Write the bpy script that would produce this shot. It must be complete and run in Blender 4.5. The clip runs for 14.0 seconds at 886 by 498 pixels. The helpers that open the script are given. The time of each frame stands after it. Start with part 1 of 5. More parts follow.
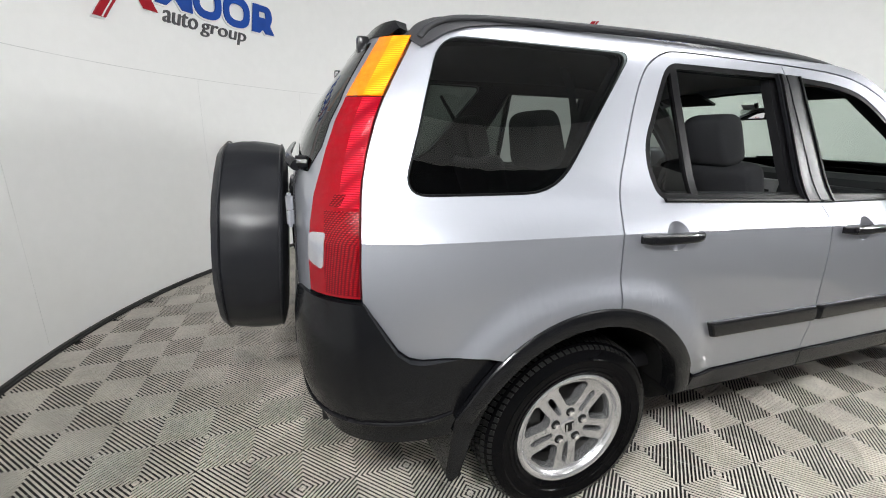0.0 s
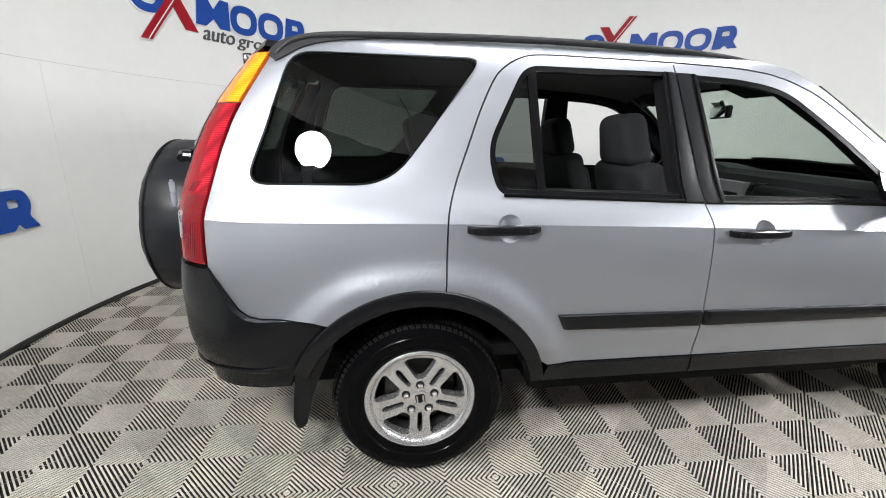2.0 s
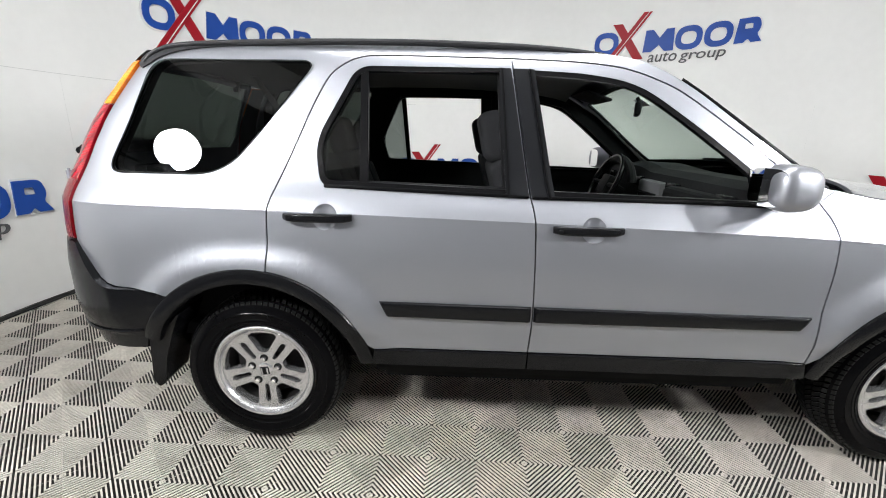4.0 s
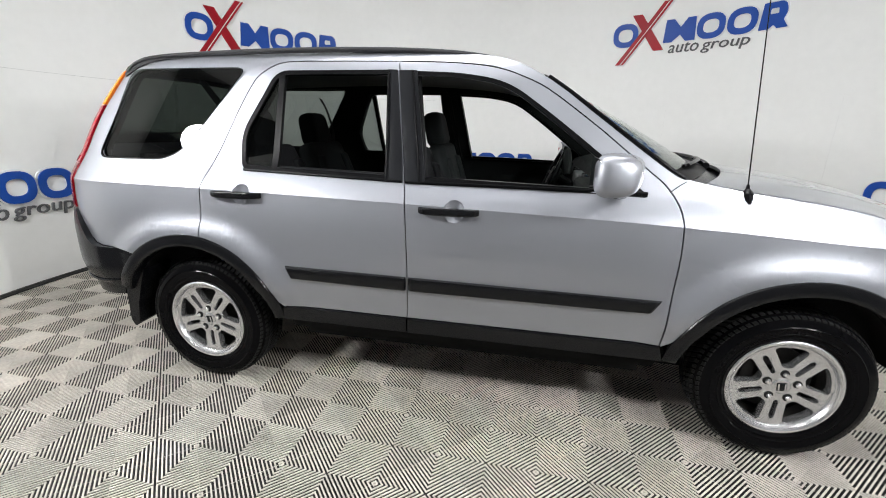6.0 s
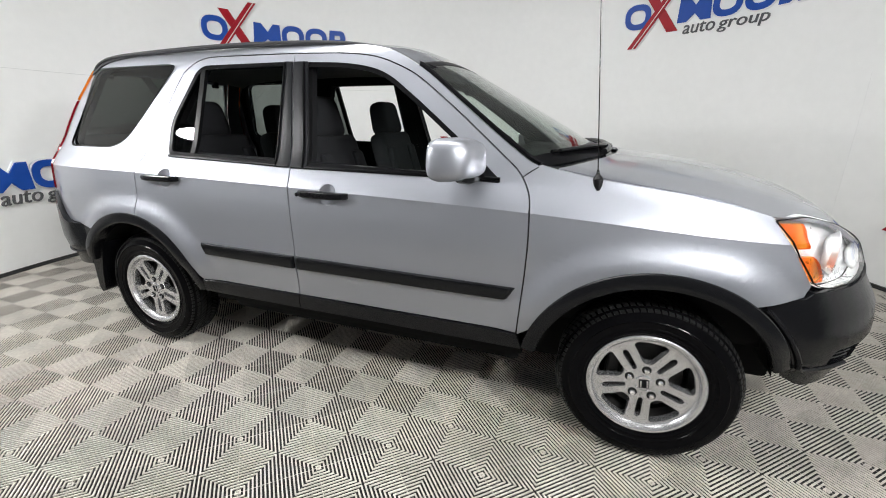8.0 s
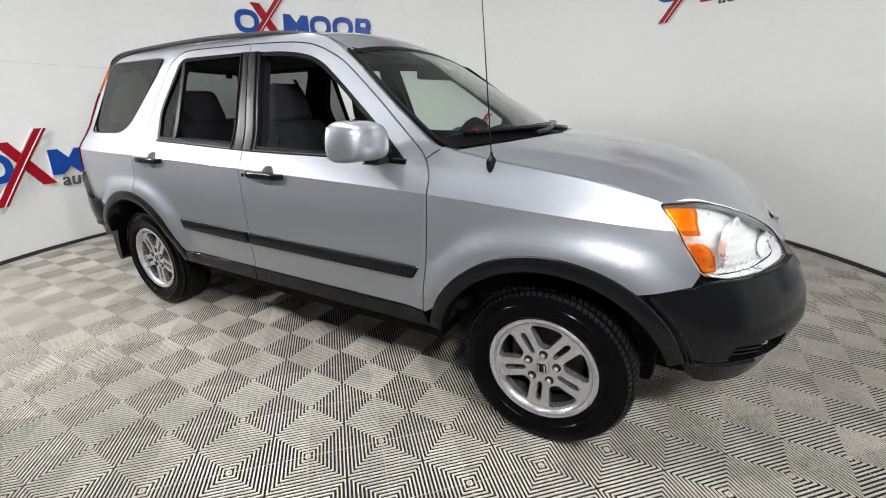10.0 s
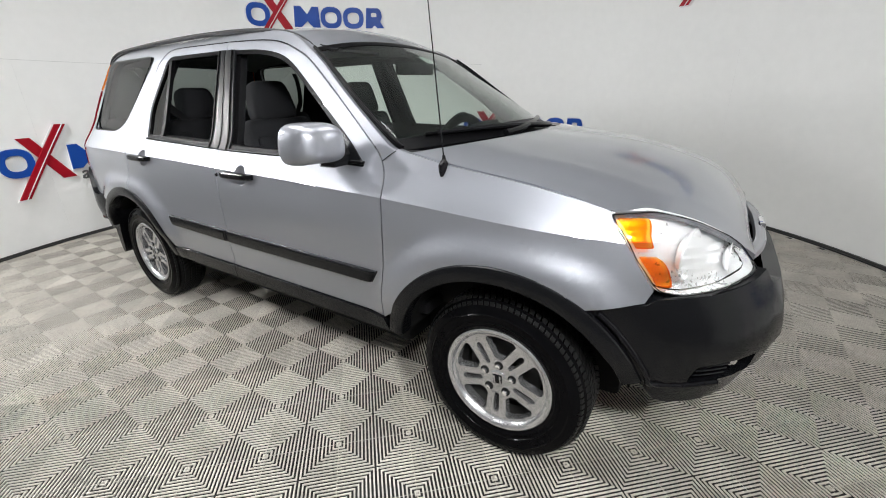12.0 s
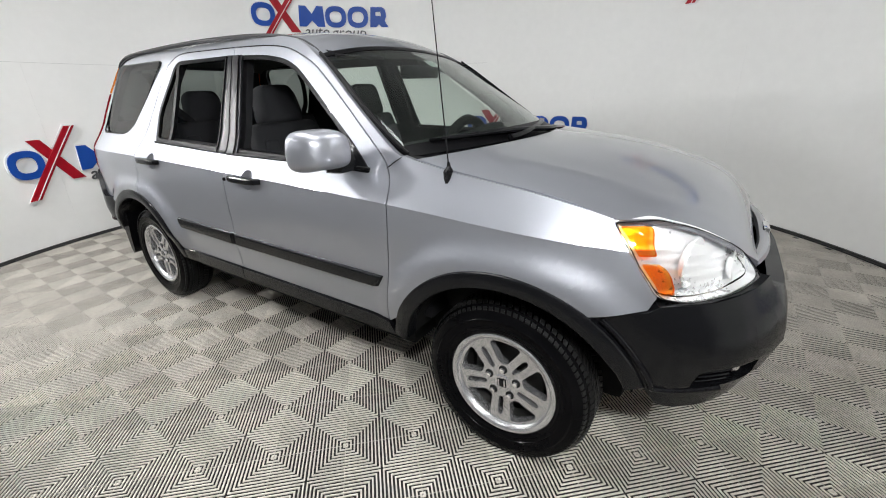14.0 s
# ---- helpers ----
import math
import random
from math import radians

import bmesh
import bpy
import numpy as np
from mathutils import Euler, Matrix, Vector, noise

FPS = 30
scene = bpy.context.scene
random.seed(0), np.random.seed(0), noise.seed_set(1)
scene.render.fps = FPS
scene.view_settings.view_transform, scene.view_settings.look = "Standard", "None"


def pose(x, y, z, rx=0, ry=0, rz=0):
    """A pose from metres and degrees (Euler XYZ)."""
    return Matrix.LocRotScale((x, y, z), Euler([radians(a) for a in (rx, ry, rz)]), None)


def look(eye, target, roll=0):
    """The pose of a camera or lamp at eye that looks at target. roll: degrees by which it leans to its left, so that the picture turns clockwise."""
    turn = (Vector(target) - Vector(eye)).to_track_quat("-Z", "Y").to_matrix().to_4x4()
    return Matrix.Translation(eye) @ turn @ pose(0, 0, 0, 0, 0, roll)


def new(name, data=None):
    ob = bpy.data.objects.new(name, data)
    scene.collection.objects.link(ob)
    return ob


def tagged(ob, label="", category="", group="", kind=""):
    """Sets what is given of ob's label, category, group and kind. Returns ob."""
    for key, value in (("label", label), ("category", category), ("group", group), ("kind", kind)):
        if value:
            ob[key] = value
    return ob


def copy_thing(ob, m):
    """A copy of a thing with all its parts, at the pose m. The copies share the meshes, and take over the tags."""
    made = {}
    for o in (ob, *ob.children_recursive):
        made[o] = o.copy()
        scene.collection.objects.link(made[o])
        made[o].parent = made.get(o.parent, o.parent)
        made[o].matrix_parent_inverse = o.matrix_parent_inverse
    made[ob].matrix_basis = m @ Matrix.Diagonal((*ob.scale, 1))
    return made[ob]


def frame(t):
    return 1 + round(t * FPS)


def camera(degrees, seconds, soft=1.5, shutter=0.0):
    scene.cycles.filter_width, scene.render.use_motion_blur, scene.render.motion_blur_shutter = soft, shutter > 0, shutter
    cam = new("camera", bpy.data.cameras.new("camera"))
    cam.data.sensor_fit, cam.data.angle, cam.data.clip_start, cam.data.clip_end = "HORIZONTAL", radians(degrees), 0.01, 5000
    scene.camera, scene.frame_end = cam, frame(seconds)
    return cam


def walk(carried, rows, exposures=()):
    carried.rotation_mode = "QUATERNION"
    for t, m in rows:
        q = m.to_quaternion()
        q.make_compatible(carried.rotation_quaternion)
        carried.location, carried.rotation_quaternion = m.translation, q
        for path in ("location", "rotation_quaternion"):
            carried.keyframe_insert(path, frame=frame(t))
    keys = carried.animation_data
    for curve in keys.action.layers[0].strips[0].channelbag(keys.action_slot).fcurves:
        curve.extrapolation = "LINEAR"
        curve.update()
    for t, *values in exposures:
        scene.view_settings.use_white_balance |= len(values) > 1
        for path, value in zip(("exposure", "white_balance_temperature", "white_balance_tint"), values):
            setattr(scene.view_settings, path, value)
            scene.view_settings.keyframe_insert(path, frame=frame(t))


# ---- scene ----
cam = camera(94.5, 14.0, 1.0)
PATH = [
    (0, (-0.822, -1.784, 1.292), (-0.183, 0.031, 0.744), 1.4),
    (0.5, (-0.705, -1.949, 1.289), (-0.156, -0.106, 0.74), 1.7),
    (1, (-0.527, -2.031, 1.303), (-0.071, -0.164, 0.75), 1.7),
    (1.5, (-0.274, -2.047, 1.311), (0.088, -0.16, 0.755), 1.5),
    (2, (-0.116, -2.144, 1.306), (0.155, -0.242, 0.752), 1.3),
    (2.5, (0.058, -2.271, 1.319), (0.244, -0.356, 0.772), 1.3),
    (3, (0.311, -2.245, 1.308), (0.42, -0.322, 0.77), 1.3),
    (5.5, (1.355, -2.44, 1.287), (1.055, -0.542, 0.733), 1.0),
    (6, (1.559, -2.466, 1.294), (1.186, -0.584, 0.729), 1.0),
    (6.5, (1.793, -2.369, 1.283), (1.35, -0.505, 0.709), 0.9),
    (7, (1.957, -2.368, 1.279), (1.446, -0.523, 0.698), 0.8),
    (7.5, (2.171, -2.422, 1.281), (1.589, -0.601, 0.693), 0.5),
    (8, (2.353, -2.324, 1.28), (1.702, -0.53, 0.679), 0.3),
    (8.5, (2.533, -2.22, 1.275), (1.812, -0.457, 0.664), 0.2),
    (9, (2.691, -2.245, 1.267), (1.904, -0.517, 0.642), 0.1),
    (11.5, (3.122, -1.935, 1.296), (2.101, -0.367, 0.591), -1.6),
    (12, (3.138, -1.941, 1.31), (2.114, -0.377, 0.598), -1.4),
    (12.5, (3.145, -1.95, 1.323), (2.119, -0.389, 0.607), -1.4),
    (13, (3.149, -1.953, 1.333), (2.12, -0.395, 0.614), -1.4),
    (13.5, (3.145, -1.948, 1.34), (2.111, -0.396, 0.618), -1.6),
    (14, (3.14, -1.945, 1.348), (2.101, -0.399, 0.62), -1.7),
]
walk(cam, [(t, look(eye, target, roll)) for t, eye, target, roll in PATH], [(0.0, 0.12), (3.0, 0.13), (6.0, 0.03), (9.0, -0.05), (11.5, -0.15), (14.0, -0.15)])


# ---- light ----
world = bpy.data.worlds.new("booth_dark")
scene.world = world
world.use_nodes = True
world.node_tree.nodes["Background"].inputs[0].default_value = (0.02, 0.02, 0.022, 1)
world.node_tree.nodes["Background"].inputs[1].default_value = 1.0
FILL_POWER, DISC_POWER = 6.4, 250.0


# ---- materials ----
def material(name, colour, rough=0.5, metal=0.0, vary=0.12, scale=6.0, bump=0.0, bump_scale=200.0, coat=0.0, rough_vary=0.08, objects=0.0, shine=0.5):
    """A surface with uneven colour and gloss at a coarse and a fine scale, and a fine relief."""
    m = bpy.data.materials.new(name)
    m.use_nodes = True
    t = m.node_tree
    b = t.nodes["Principled BSDF"]
    b.inputs["Roughness"].default_value = rough
    b.inputs["Metallic"].default_value = metal
    b.inputs["Coat Weight"].default_value = coat
    b.inputs["Specular IOR Level"].default_value = shine
    b.inputs["Coat Roughness"].default_value = 0.02
    b.inputs["Coat IOR"].default_value = 1.65
    at = t.nodes.new("ShaderNodeTexCoord")
    coarse, fine = t.nodes.new("ShaderNodeTexNoise"), t.nodes.new("ShaderNodeTexNoise")
    coarse.inputs["Scale"].default_value, fine.inputs["Scale"].default_value = scale, scale * 14
    coarse.inputs["Detail"].default_value, fine.inputs["Detail"].default_value = 4, 3
    for n in (coarse, fine):
        t.links.new(at.outputs["Object"], n.inputs["Vector"])
    add = t.nodes.new("ShaderNodeMath")
    add.operation = "MULTIPLY_ADD"
    add.inputs[1].default_value = 0.6
    t.links.new(coarse.outputs["Fac"], add.inputs[0])
    half = t.nodes.new("ShaderNodeMath")
    half.operation = "MULTIPLY"
    half.inputs[1].default_value = 0.4
    t.links.new(fine.outputs["Fac"], half.inputs[0])
    t.links.new(half.outputs[0], add.inputs[2])
    ramp = t.nodes.new("ShaderNodeMapRange")
    ramp.inputs["From Min"].default_value, ramp.inputs["From Max"].default_value = 0.3, 0.7
    ramp.inputs["To Min"].default_value, ramp.inputs["To Max"].default_value = 1 - vary, 1 + vary
    t.links.new(add.outputs[0], ramp.inputs["Value"])
    source = ramp.outputs[0]
    if objects:
        info = t.nodes.new("ShaderNodeObjectInfo")
        spread = t.nodes.new("ShaderNodeMapRange")
        spread.inputs["To Min"].default_value, spread.inputs["To Max"].default_value = 1 - objects, 1 + objects
        t.links.new(info.outputs["Random"], spread.inputs["Value"])
        mul = t.nodes.new("ShaderNodeMath")
        mul.operation = "MULTIPLY"
        t.links.new(source, mul.inputs[0])
        t.links.new(spread.outputs[0], mul.inputs[1])
        source = mul.outputs[0]
    mix = t.nodes.new("ShaderNodeVectorMath")
    mix.operation = "SCALE"
    mix.inputs[0].default_value = colour
    t.links.new(source, mix.inputs["Scale"])
    t.links.new(mix.outputs[0], b.inputs["Base Color"])
    gloss = t.nodes.new("ShaderNodeMapRange")
    gloss.inputs["From Min"].default_value, gloss.inputs["From Max"].default_value = 0.3, 0.7
    gloss.inputs["To Min"].default_value, gloss.inputs["To Max"].default_value = max(0.0, rough - rough_vary), min(1.0, rough + rough_vary)
    t.links.new(add.outputs[0], gloss.inputs["Value"])
    t.links.new(gloss.outputs[0], b.inputs["Roughness"])
    if bump:
        grain = t.nodes.new("ShaderNodeTexNoise")
        grain.inputs["Scale"].default_value = bump_scale
        grain.inputs["Detail"].default_value = 3
        t.links.new(at.outputs["Object"], grain.inputs["Vector"])
        relief = t.nodes.new("ShaderNodeBump")
        relief.inputs["Strength"].default_value = bump
        relief.inputs["Distance"].default_value = 0.002
        t.links.new(grain.outputs["Fac"], relief.inputs["Height"])
        t.links.new(relief.outputs[0], b.inputs["Normal"])
    return m


def pane_material(name, tint, gloss=1.0):
    """Thin glass: it lets tinted light through and mirrors by Fresnel."""
    m = bpy.data.materials.new(name)
    m.use_nodes = True
    t = m.node_tree
    t.nodes.remove(t.nodes["Principled BSDF"])
    clear, shine, mix, facing, power, scaled = (t.nodes.new(n) for n in ("ShaderNodeBsdfTransparent", "ShaderNodeBsdfGlossy", "ShaderNodeMixShader", "ShaderNodeLayerWeight", "ShaderNodeMath", "ShaderNodeMath"))
    clear.inputs[0].default_value = (*tint, 1)
    shine.inputs["Roughness"].default_value = 0.01
    shine.inputs["Color"].default_value = (gloss, gloss, gloss, 1)
    facing.inputs["Blend"].default_value = 0.5
    power.operation, scaled.operation = "POWER", "MULTIPLY_ADD"
    power.inputs[1].default_value = 5.0
    scaled.inputs[1].default_value, scaled.inputs[2].default_value = 0.9, 0.045
    t.links.new(facing.outputs["Facing"], power.inputs[0])
    t.links.new(power.outputs[0], scaled.inputs[0])
    t.links.new(scaled.outputs[0], mix.inputs[0])
    t.links.new(clear.outputs[0], mix.inputs[1])
    t.links.new(shine.outputs[0], mix.inputs[2])
    t.links.new(mix.outputs[0], t.nodes["Material Output"].inputs[0])
    return m


def glow(name, colour, strength):
    m = bpy.data.materials.new(name)
    m.use_nodes = True
    b = m.node_tree.nodes["Principled BSDF"]
    b.inputs["Base Color"].default_value = (0.8, 0.8, 0.8, 1)
    b.inputs["Emission Color"].default_value = (*colour, 1)
    b.inputs["Emission Strength"].default_value = strength
    return m


M_WALL = material("white_wall", (0.86, 0.86, 0.845), 0.45, vary=0.03, scale=0.9, bump=0.05, bump_scale=60)
M_SEAM = material("seam_grey", (0.66, 0.66, 0.65), 0.6)
M_CEIL = material("ceiling_grey", (0.32, 0.32, 0.325), 0.8, vary=0.08)
M_ADDEDPANEL = material("added_grey_panel", (0.16, 0.16, 0.165), 0.6, vary=0.05, scale=1.5)
# Tone of the unseen band added to darken what the glass mirrors.
M_ADDEDBAND = material("added_band", (0.045, 0.045, 0.05), 0.85, vary=0.15, scale=2.0, bump=0.2, bump_scale=120)
M_BASE = material("black_rubber_strip", (0.02, 0.02, 0.02), 0.45)
# Near black: the shade down in the tile slots is put into this colour.
M_SLOTSHADE = material("tile_slot_shade", (0.012, 0.0117, 0.011), 0.8)
M_TILE = material("ribbed_tile", (0.500, 0.470, 0.418), 0.55, vary=0.28, scale=4.0, bump=0.2, bump_scale=400, objects=0.10, shine=0.2)
M_PAINT = material("silver_paint", (0.300, 0.308, 0.340), 0.45, 0.78, vary=0.012, scale=3.0, bump=0.012, bump_scale=2500, coat=1.0, rough_vary=0.02)
M_CLAD = material("black_cladding", (0.0040, 0.0042, 0.0050), 0.22, vary=0.2, scale=5, shine=0.27, rough_vary=0.0)
M_RAIL = material("rail_plastic", (0.022, 0.022, 0.024), 0.45, vary=0.15, shine=0.2, bump=0.05, bump_scale=500)
M_TRIM = material("black_trim", (0.0035, 0.0035, 0.004), 0.34, vary=0.15, shine=0.06, rough_vary=0.0)
M_PILLAR = material("satin_black_tape", (0.010, 0.0105, 0.012), 0.34, vary=0.05, shine=0.10, rough_vary=0.0)
M_GLOSSBLACK = material("gloss_black", (0.006, 0.006, 0.007), 0.22, vary=0.15, rough_vary=0.0, shine=0.2)
M_DARK = material("underbody_black", (0.003, 0.003, 0.003), 0.8, vary=0.3, shine=0.2)
M_VINYL = material("black_vinyl", (0.010, 0.0105, 0.0125), 0.34, vary=0.15, scale=4, bump=0.12, bump_scale=420, shine=0.25, rough_vary=0.03)
M_RUBBER = material("tyre_rubber", (0.0024, 0.0024, 0.0028), 0.17, vary=0.2, scale=7, rough_vary=0.05, shine=0.06, bump=0.10, bump_scale=22)
# Same rubber made paler: the light on the tread blocks is in the colour.
M_TREAD = material("lit_tread_rubber", (0.009, 0.009, 0.009), 0.42, vary=0.25, scale=9, bump=0.2, bump_scale=300, shine=0.12)
M_ALLOY = material("alloy_silver", (0.60, 0.60, 0.61), 0.27, 0.88, vary=0.0, rough_vary=0.0)
M_CHROME = material("chrome", (0.85, 0.85, 0.86), 0.08, 1.0, vary=0.02, rough_vary=0.03)
# Steel taken near black, with the shade inside the wheels in its colour.
M_STEEL = material("shaded_steel", (0.035, 0.034, 0.033), 0.62, 0.9, vary=0.2)
M_REFLECT = material("lamp_reflector", (0.95, 0.955, 0.96), 0.30, 0.7, vary=0.03)
M_MIRROR = material("mirror_silver", (0.9, 0.9, 0.9), 0.02, 1.0, vary=0.0, rough_vary=0.0)
M_RED = material("red_lens", (0.15, 0.0007, 0.004), 0.13, vary=0.1, scale=20, coat=0.12, shine=0.2, rough_vary=0.0)
def prism_material(name, colour, pale, across, up, cut):
    """A moulded lens: a fine grid of prisms, each paler on its raised middle."""
    m = material(name, colour, 0.13, vary=0.12, scale=18, coat=0.12, shine=0.2, rough_vary=0.0)
    t = m.node_tree
    b = t.nodes["Principled BSDF"]
    at = t.nodes.new("ShaderNodeTexCoord")
    bands = []
    for direction, scale in (("Z", up), ("Y", across)):
        w = t.nodes.new("ShaderNodeTexWave")
        w.bands_direction = direction
        w.inputs["Scale"].default_value = scale
        w.inputs["Distortion"].default_value = 0.4
        w.inputs["Detail"].default_value = 1
        t.links.new(at.outputs["Object"], w.inputs["Vector"])
        bands.append(w)
    both = t.nodes.new("ShaderNodeMath")
    both.operation = "MULTIPLY"
    t.links.new(bands[0].outputs["Fac"], both.inputs[0])
    t.links.new(bands[1].outputs["Fac"], both.inputs[1])
    tone = t.nodes.new("ShaderNodeMix")
    tone.data_type = "RGBA"
    tone.inputs[6].default_value, tone.inputs[7].default_value = (*colour, 1), (*pale, 1)
    t.links.new(both.outputs[0], tone.inputs[0])
    t.links.new(tone.outputs[2], b.inputs["Base Color"])
    relief = t.nodes.new("ShaderNodeBump")
    relief.inputs["Strength"].default_value = cut
    relief.inputs["Distance"].default_value = 0.003
    t.links.new(both.outputs[0], relief.inputs["Height"])
    t.links.new(relief.outputs[0], b.inputs["Normal"])
    return m


M_REDDEEP = prism_material("red_reflex_lens", (0.055, 0.0003, 0.0018), (0.26, 0.0014, 0.006), 55.0, 62.0, 0.25)
M_REDPALE = prism_material("red_ribbed_lens", (0.15, 0.0010, 0.006), (0.50, 0.010, 0.026), 9.0, 56.0, 0.3)
M_AMBER = material("amber_lens", (0.62, 0.135, 0.003), 0.15, vary=0.25, scale=34, bump=0.35, bump_scale=90, coat=0.8)
M_YELLOW = prism_material("yellow_lens", (0.56, 0.17, 0.003), (0.80, 0.34, 0.012), 8.0, 52.0, 0.4)
M_CLEARLENS = material("clear_lens", (0.36, 0.36, 0.37), 0.16, 0.5, vary=0.15, scale=30, coat=1.0)
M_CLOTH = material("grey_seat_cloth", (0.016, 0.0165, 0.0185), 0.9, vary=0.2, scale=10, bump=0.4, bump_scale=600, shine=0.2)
M_CABIN = material("dark_cabin_plastic", (0.009, 0.009, 0.010), 0.6, shine=0.12, vary=0.15, bump=0.1, bump_scale=500)
M_DASHGREY = material("grey_cabin_plastic", (0.09, 0.09, 0.095), 0.5, vary=0.1)
M_LINER = material("headliner_grey", (0.17, 0.17, 0.165), 0.9, vary=0.08, bump=0.2, bump_scale=500)
M_TINT = pane_material("tinted_glass", (0.19, 0.215, 0.20))
M_GLASS = pane_material("screen_glass", (0.80, 0.86, 0.82))
M_LENS = pane_material("lamp_glass", (0.95, 0.95, 0.95))
M_AMBERGLASS = pane_material("amber_glass", (0.98, 0.36, 0.03))
M_BLUE = material("sign_blue", (0.009, 0.066, 0.35), 0.40, vary=0.08, shine=0.28)
M_SIGNRED = material("sign_red", (0.35, 0.006, 0.016), 0.40, vary=0.08, shine=0.22)
M_SIGNGREY = material("sign_grey", (0.10, 0.10, 0.105), 0.45, vary=0.08, shine=0.25)
M_SIGNWHITE = material("sign_white", (0.78, 0.78, 0.78), 0.45, vary=0.03)
# Glow of the added fill panel, which stands for no known lamp.
M_FILL = glow("fill_panel_glow", (0.985, 0.995, 1.0), FILL_POWER)
M_DISC = glow("disc_light", (0.99, 1.0, 1.0), DISC_POWER)

# ---- helpers of this scene ----
def part(name, bm, material, parent=None, label="", smooth=True):
    me = bpy.data.meshes.new(name)
    bmesh.ops.recalc_face_normals(bm, faces=bm.faces)
    if smooth:
        for f in bm.faces:
            f.smooth = True
        for e in bm.edges:
            if len(e.link_faces) == 2 and e.calc_face_angle(0) > radians(20):
                e.smooth = False
    bm.to_mesh(me)
    bm.free()
    me.materials.append(material)
    ob = new(name, me)
    if parent:
        ob.parent = parent
    return tagged(ob, label)


def thing(name, label, category, group="", at=(0, 0, 0)):
    ob = new(name)
    ob.empty_display_size = 0.1
    ob.location = at
    return tagged(ob, label, category, group)


def interp(v, xs, ys):
    return float(np.interp(v, xs, ys))


def fillet(points, radius, seg=6):
    """Rounds a polygon's corners; radius: one number or one a corner."""
    out, n = [], len(points)
    for i in range(n):
        r = radius[i] if isinstance(radius, (list, tuple)) else radius
        p, a, b = (Vector(points[j % n]) for j in (i, i - 1, i + 1))
        if r <= 0:
            out.append(tuple(p))
            continue
        d1, d2 = (a - p), (b - p)
        l = min(r, d1.length * 0.48, d2.length * 0.48)
        s, e = p + d1.normalized() * l, p + d2.normalized() * l
        for k in range(seg + 1):
            t = k / seg
            out.append(tuple(s * (1 - t) ** 2 + p * 2 * t * (1 - t) + e * t * t))
    return out


def smooth_line(points, n=6):
    """A Catmull-Rom curve through the points."""
    pts = [Vector(p) for p in points]
    pts = [pts[0] * 2 - pts[1]] + pts + [pts[-1] * 2 - pts[-2]]
    out = []
    for i in range(1, len(pts) - 2):
        a, b, c, d = pts[i - 1:i + 3]
        for k in range(n):
            t = k / n
            out.append(0.5 * ((2 * b) + (c - a) * t + (2 * a - 5 * b + 4 * c - d) * t * t + (3 * b - a - 3 * c + d) * t ** 3))
    return [tuple(p) for p in out + [pts[-2]]]


def flat_fill(loops, step):
    """A flat region (first loop) with holes (other loops), cut into a grid of that step."""
    bm = bmesh.new()
    edges = []
    for loop in loops:
        pts = []
        for i, p in enumerate(loop):
            q = loop[(i + 1) % len(loop)]
            n = max(1, int(math.dist(p, q) / step))
            pts += [(p[0] + (q[0] - p[0]) * k / n, p[1] + (q[1] - p[1]) * k / n) for k in range(n)]
        vs = [bm.verts.new((u, v, 0)) for u, v in pts]
        edges += [bm.edges.new((vs[i - 1], vs[i])) for i in range(len(vs))]
    bmesh.ops.triangle_fill(bm, use_beauty=True, edges=edges)
    us, vs = [v.co.x for v in bm.verts], [v.co.y for v in bm.verts]
    for axis, lo, hi in ((0, min(us), max(us)), (1, min(vs), max(vs))):
        k = math.floor(lo / step) + 1
        while k * step < hi:
            no = Vector((0, 0, 0))
            no[axis] = 1
            bmesh.ops.bisect_plane(bm, geom=bm.verts[:] + bm.edges[:] + bm.faces[:], dist=step * 0.06, plane_co=no * k * step, plane_no=no)
            k += 1
    bmesh.ops.remove_doubles(bm, verts=bm.verts, dist=0.0012)
    bmesh.ops.dissolve_degenerate(bm, edges=bm.edges, dist=0.0008)
    return bm


def shell(loops, place, depth, step=0.05, lip=0.0):
    """A curved sheet of some depth: place(u, v, d) gives the point d metres proud of the surface."""
    bm = flat_fill(loops, step)
    flat = {v: (v.co.x, v.co.y) for v in bm.verts}
    rim = [e for e in bm.edges if len(e.link_faces) == 1]
    made = bmesh.ops.extrude_edge_only(bm, edges=rim)["geom"]
    back = [g for g in made if isinstance(g, bmesh.types.BMVert)]
    for v in back:
        u, w = v.co.x, v.co.y
        v.co = place(u, w, lip - depth)
    for v, (u, w) in flat.items():
        v.co = place(u, w, lip)
    return bm


def mirrored(bm):
    other = bm.copy()
    for v in other.verts:
        v.co.y = -v.co.y
    bmesh.ops.reverse_faces(other, faces=other.faces)
    return other



def box(bm, x0, x1, y0, y1, z0, z1, bevel=0.0, seg=2):
    n = len(bm.verts)
    made = bmesh.ops.create_cube(bm, size=1, matrix=Matrix.Translation(((x0 + x1) / 2, (y0 + y1) / 2, (z0 + z1) / 2)) @ Matrix.Diagonal((x1 - x0, y1 - y0, z1 - z0, 1)))
    vs = made["verts"]
    if bevel:
        es = list({e for v in vs for e in v.link_edges})
        bevelled = bmesh.ops.bevel(bm, geom=es, offset=bevel, segments=seg, affect="EDGES", profile=0.6)
        vs = list({v for f in bevelled["faces"] for v in f.verts} | {v for v in vs if v.is_valid})
    return vs


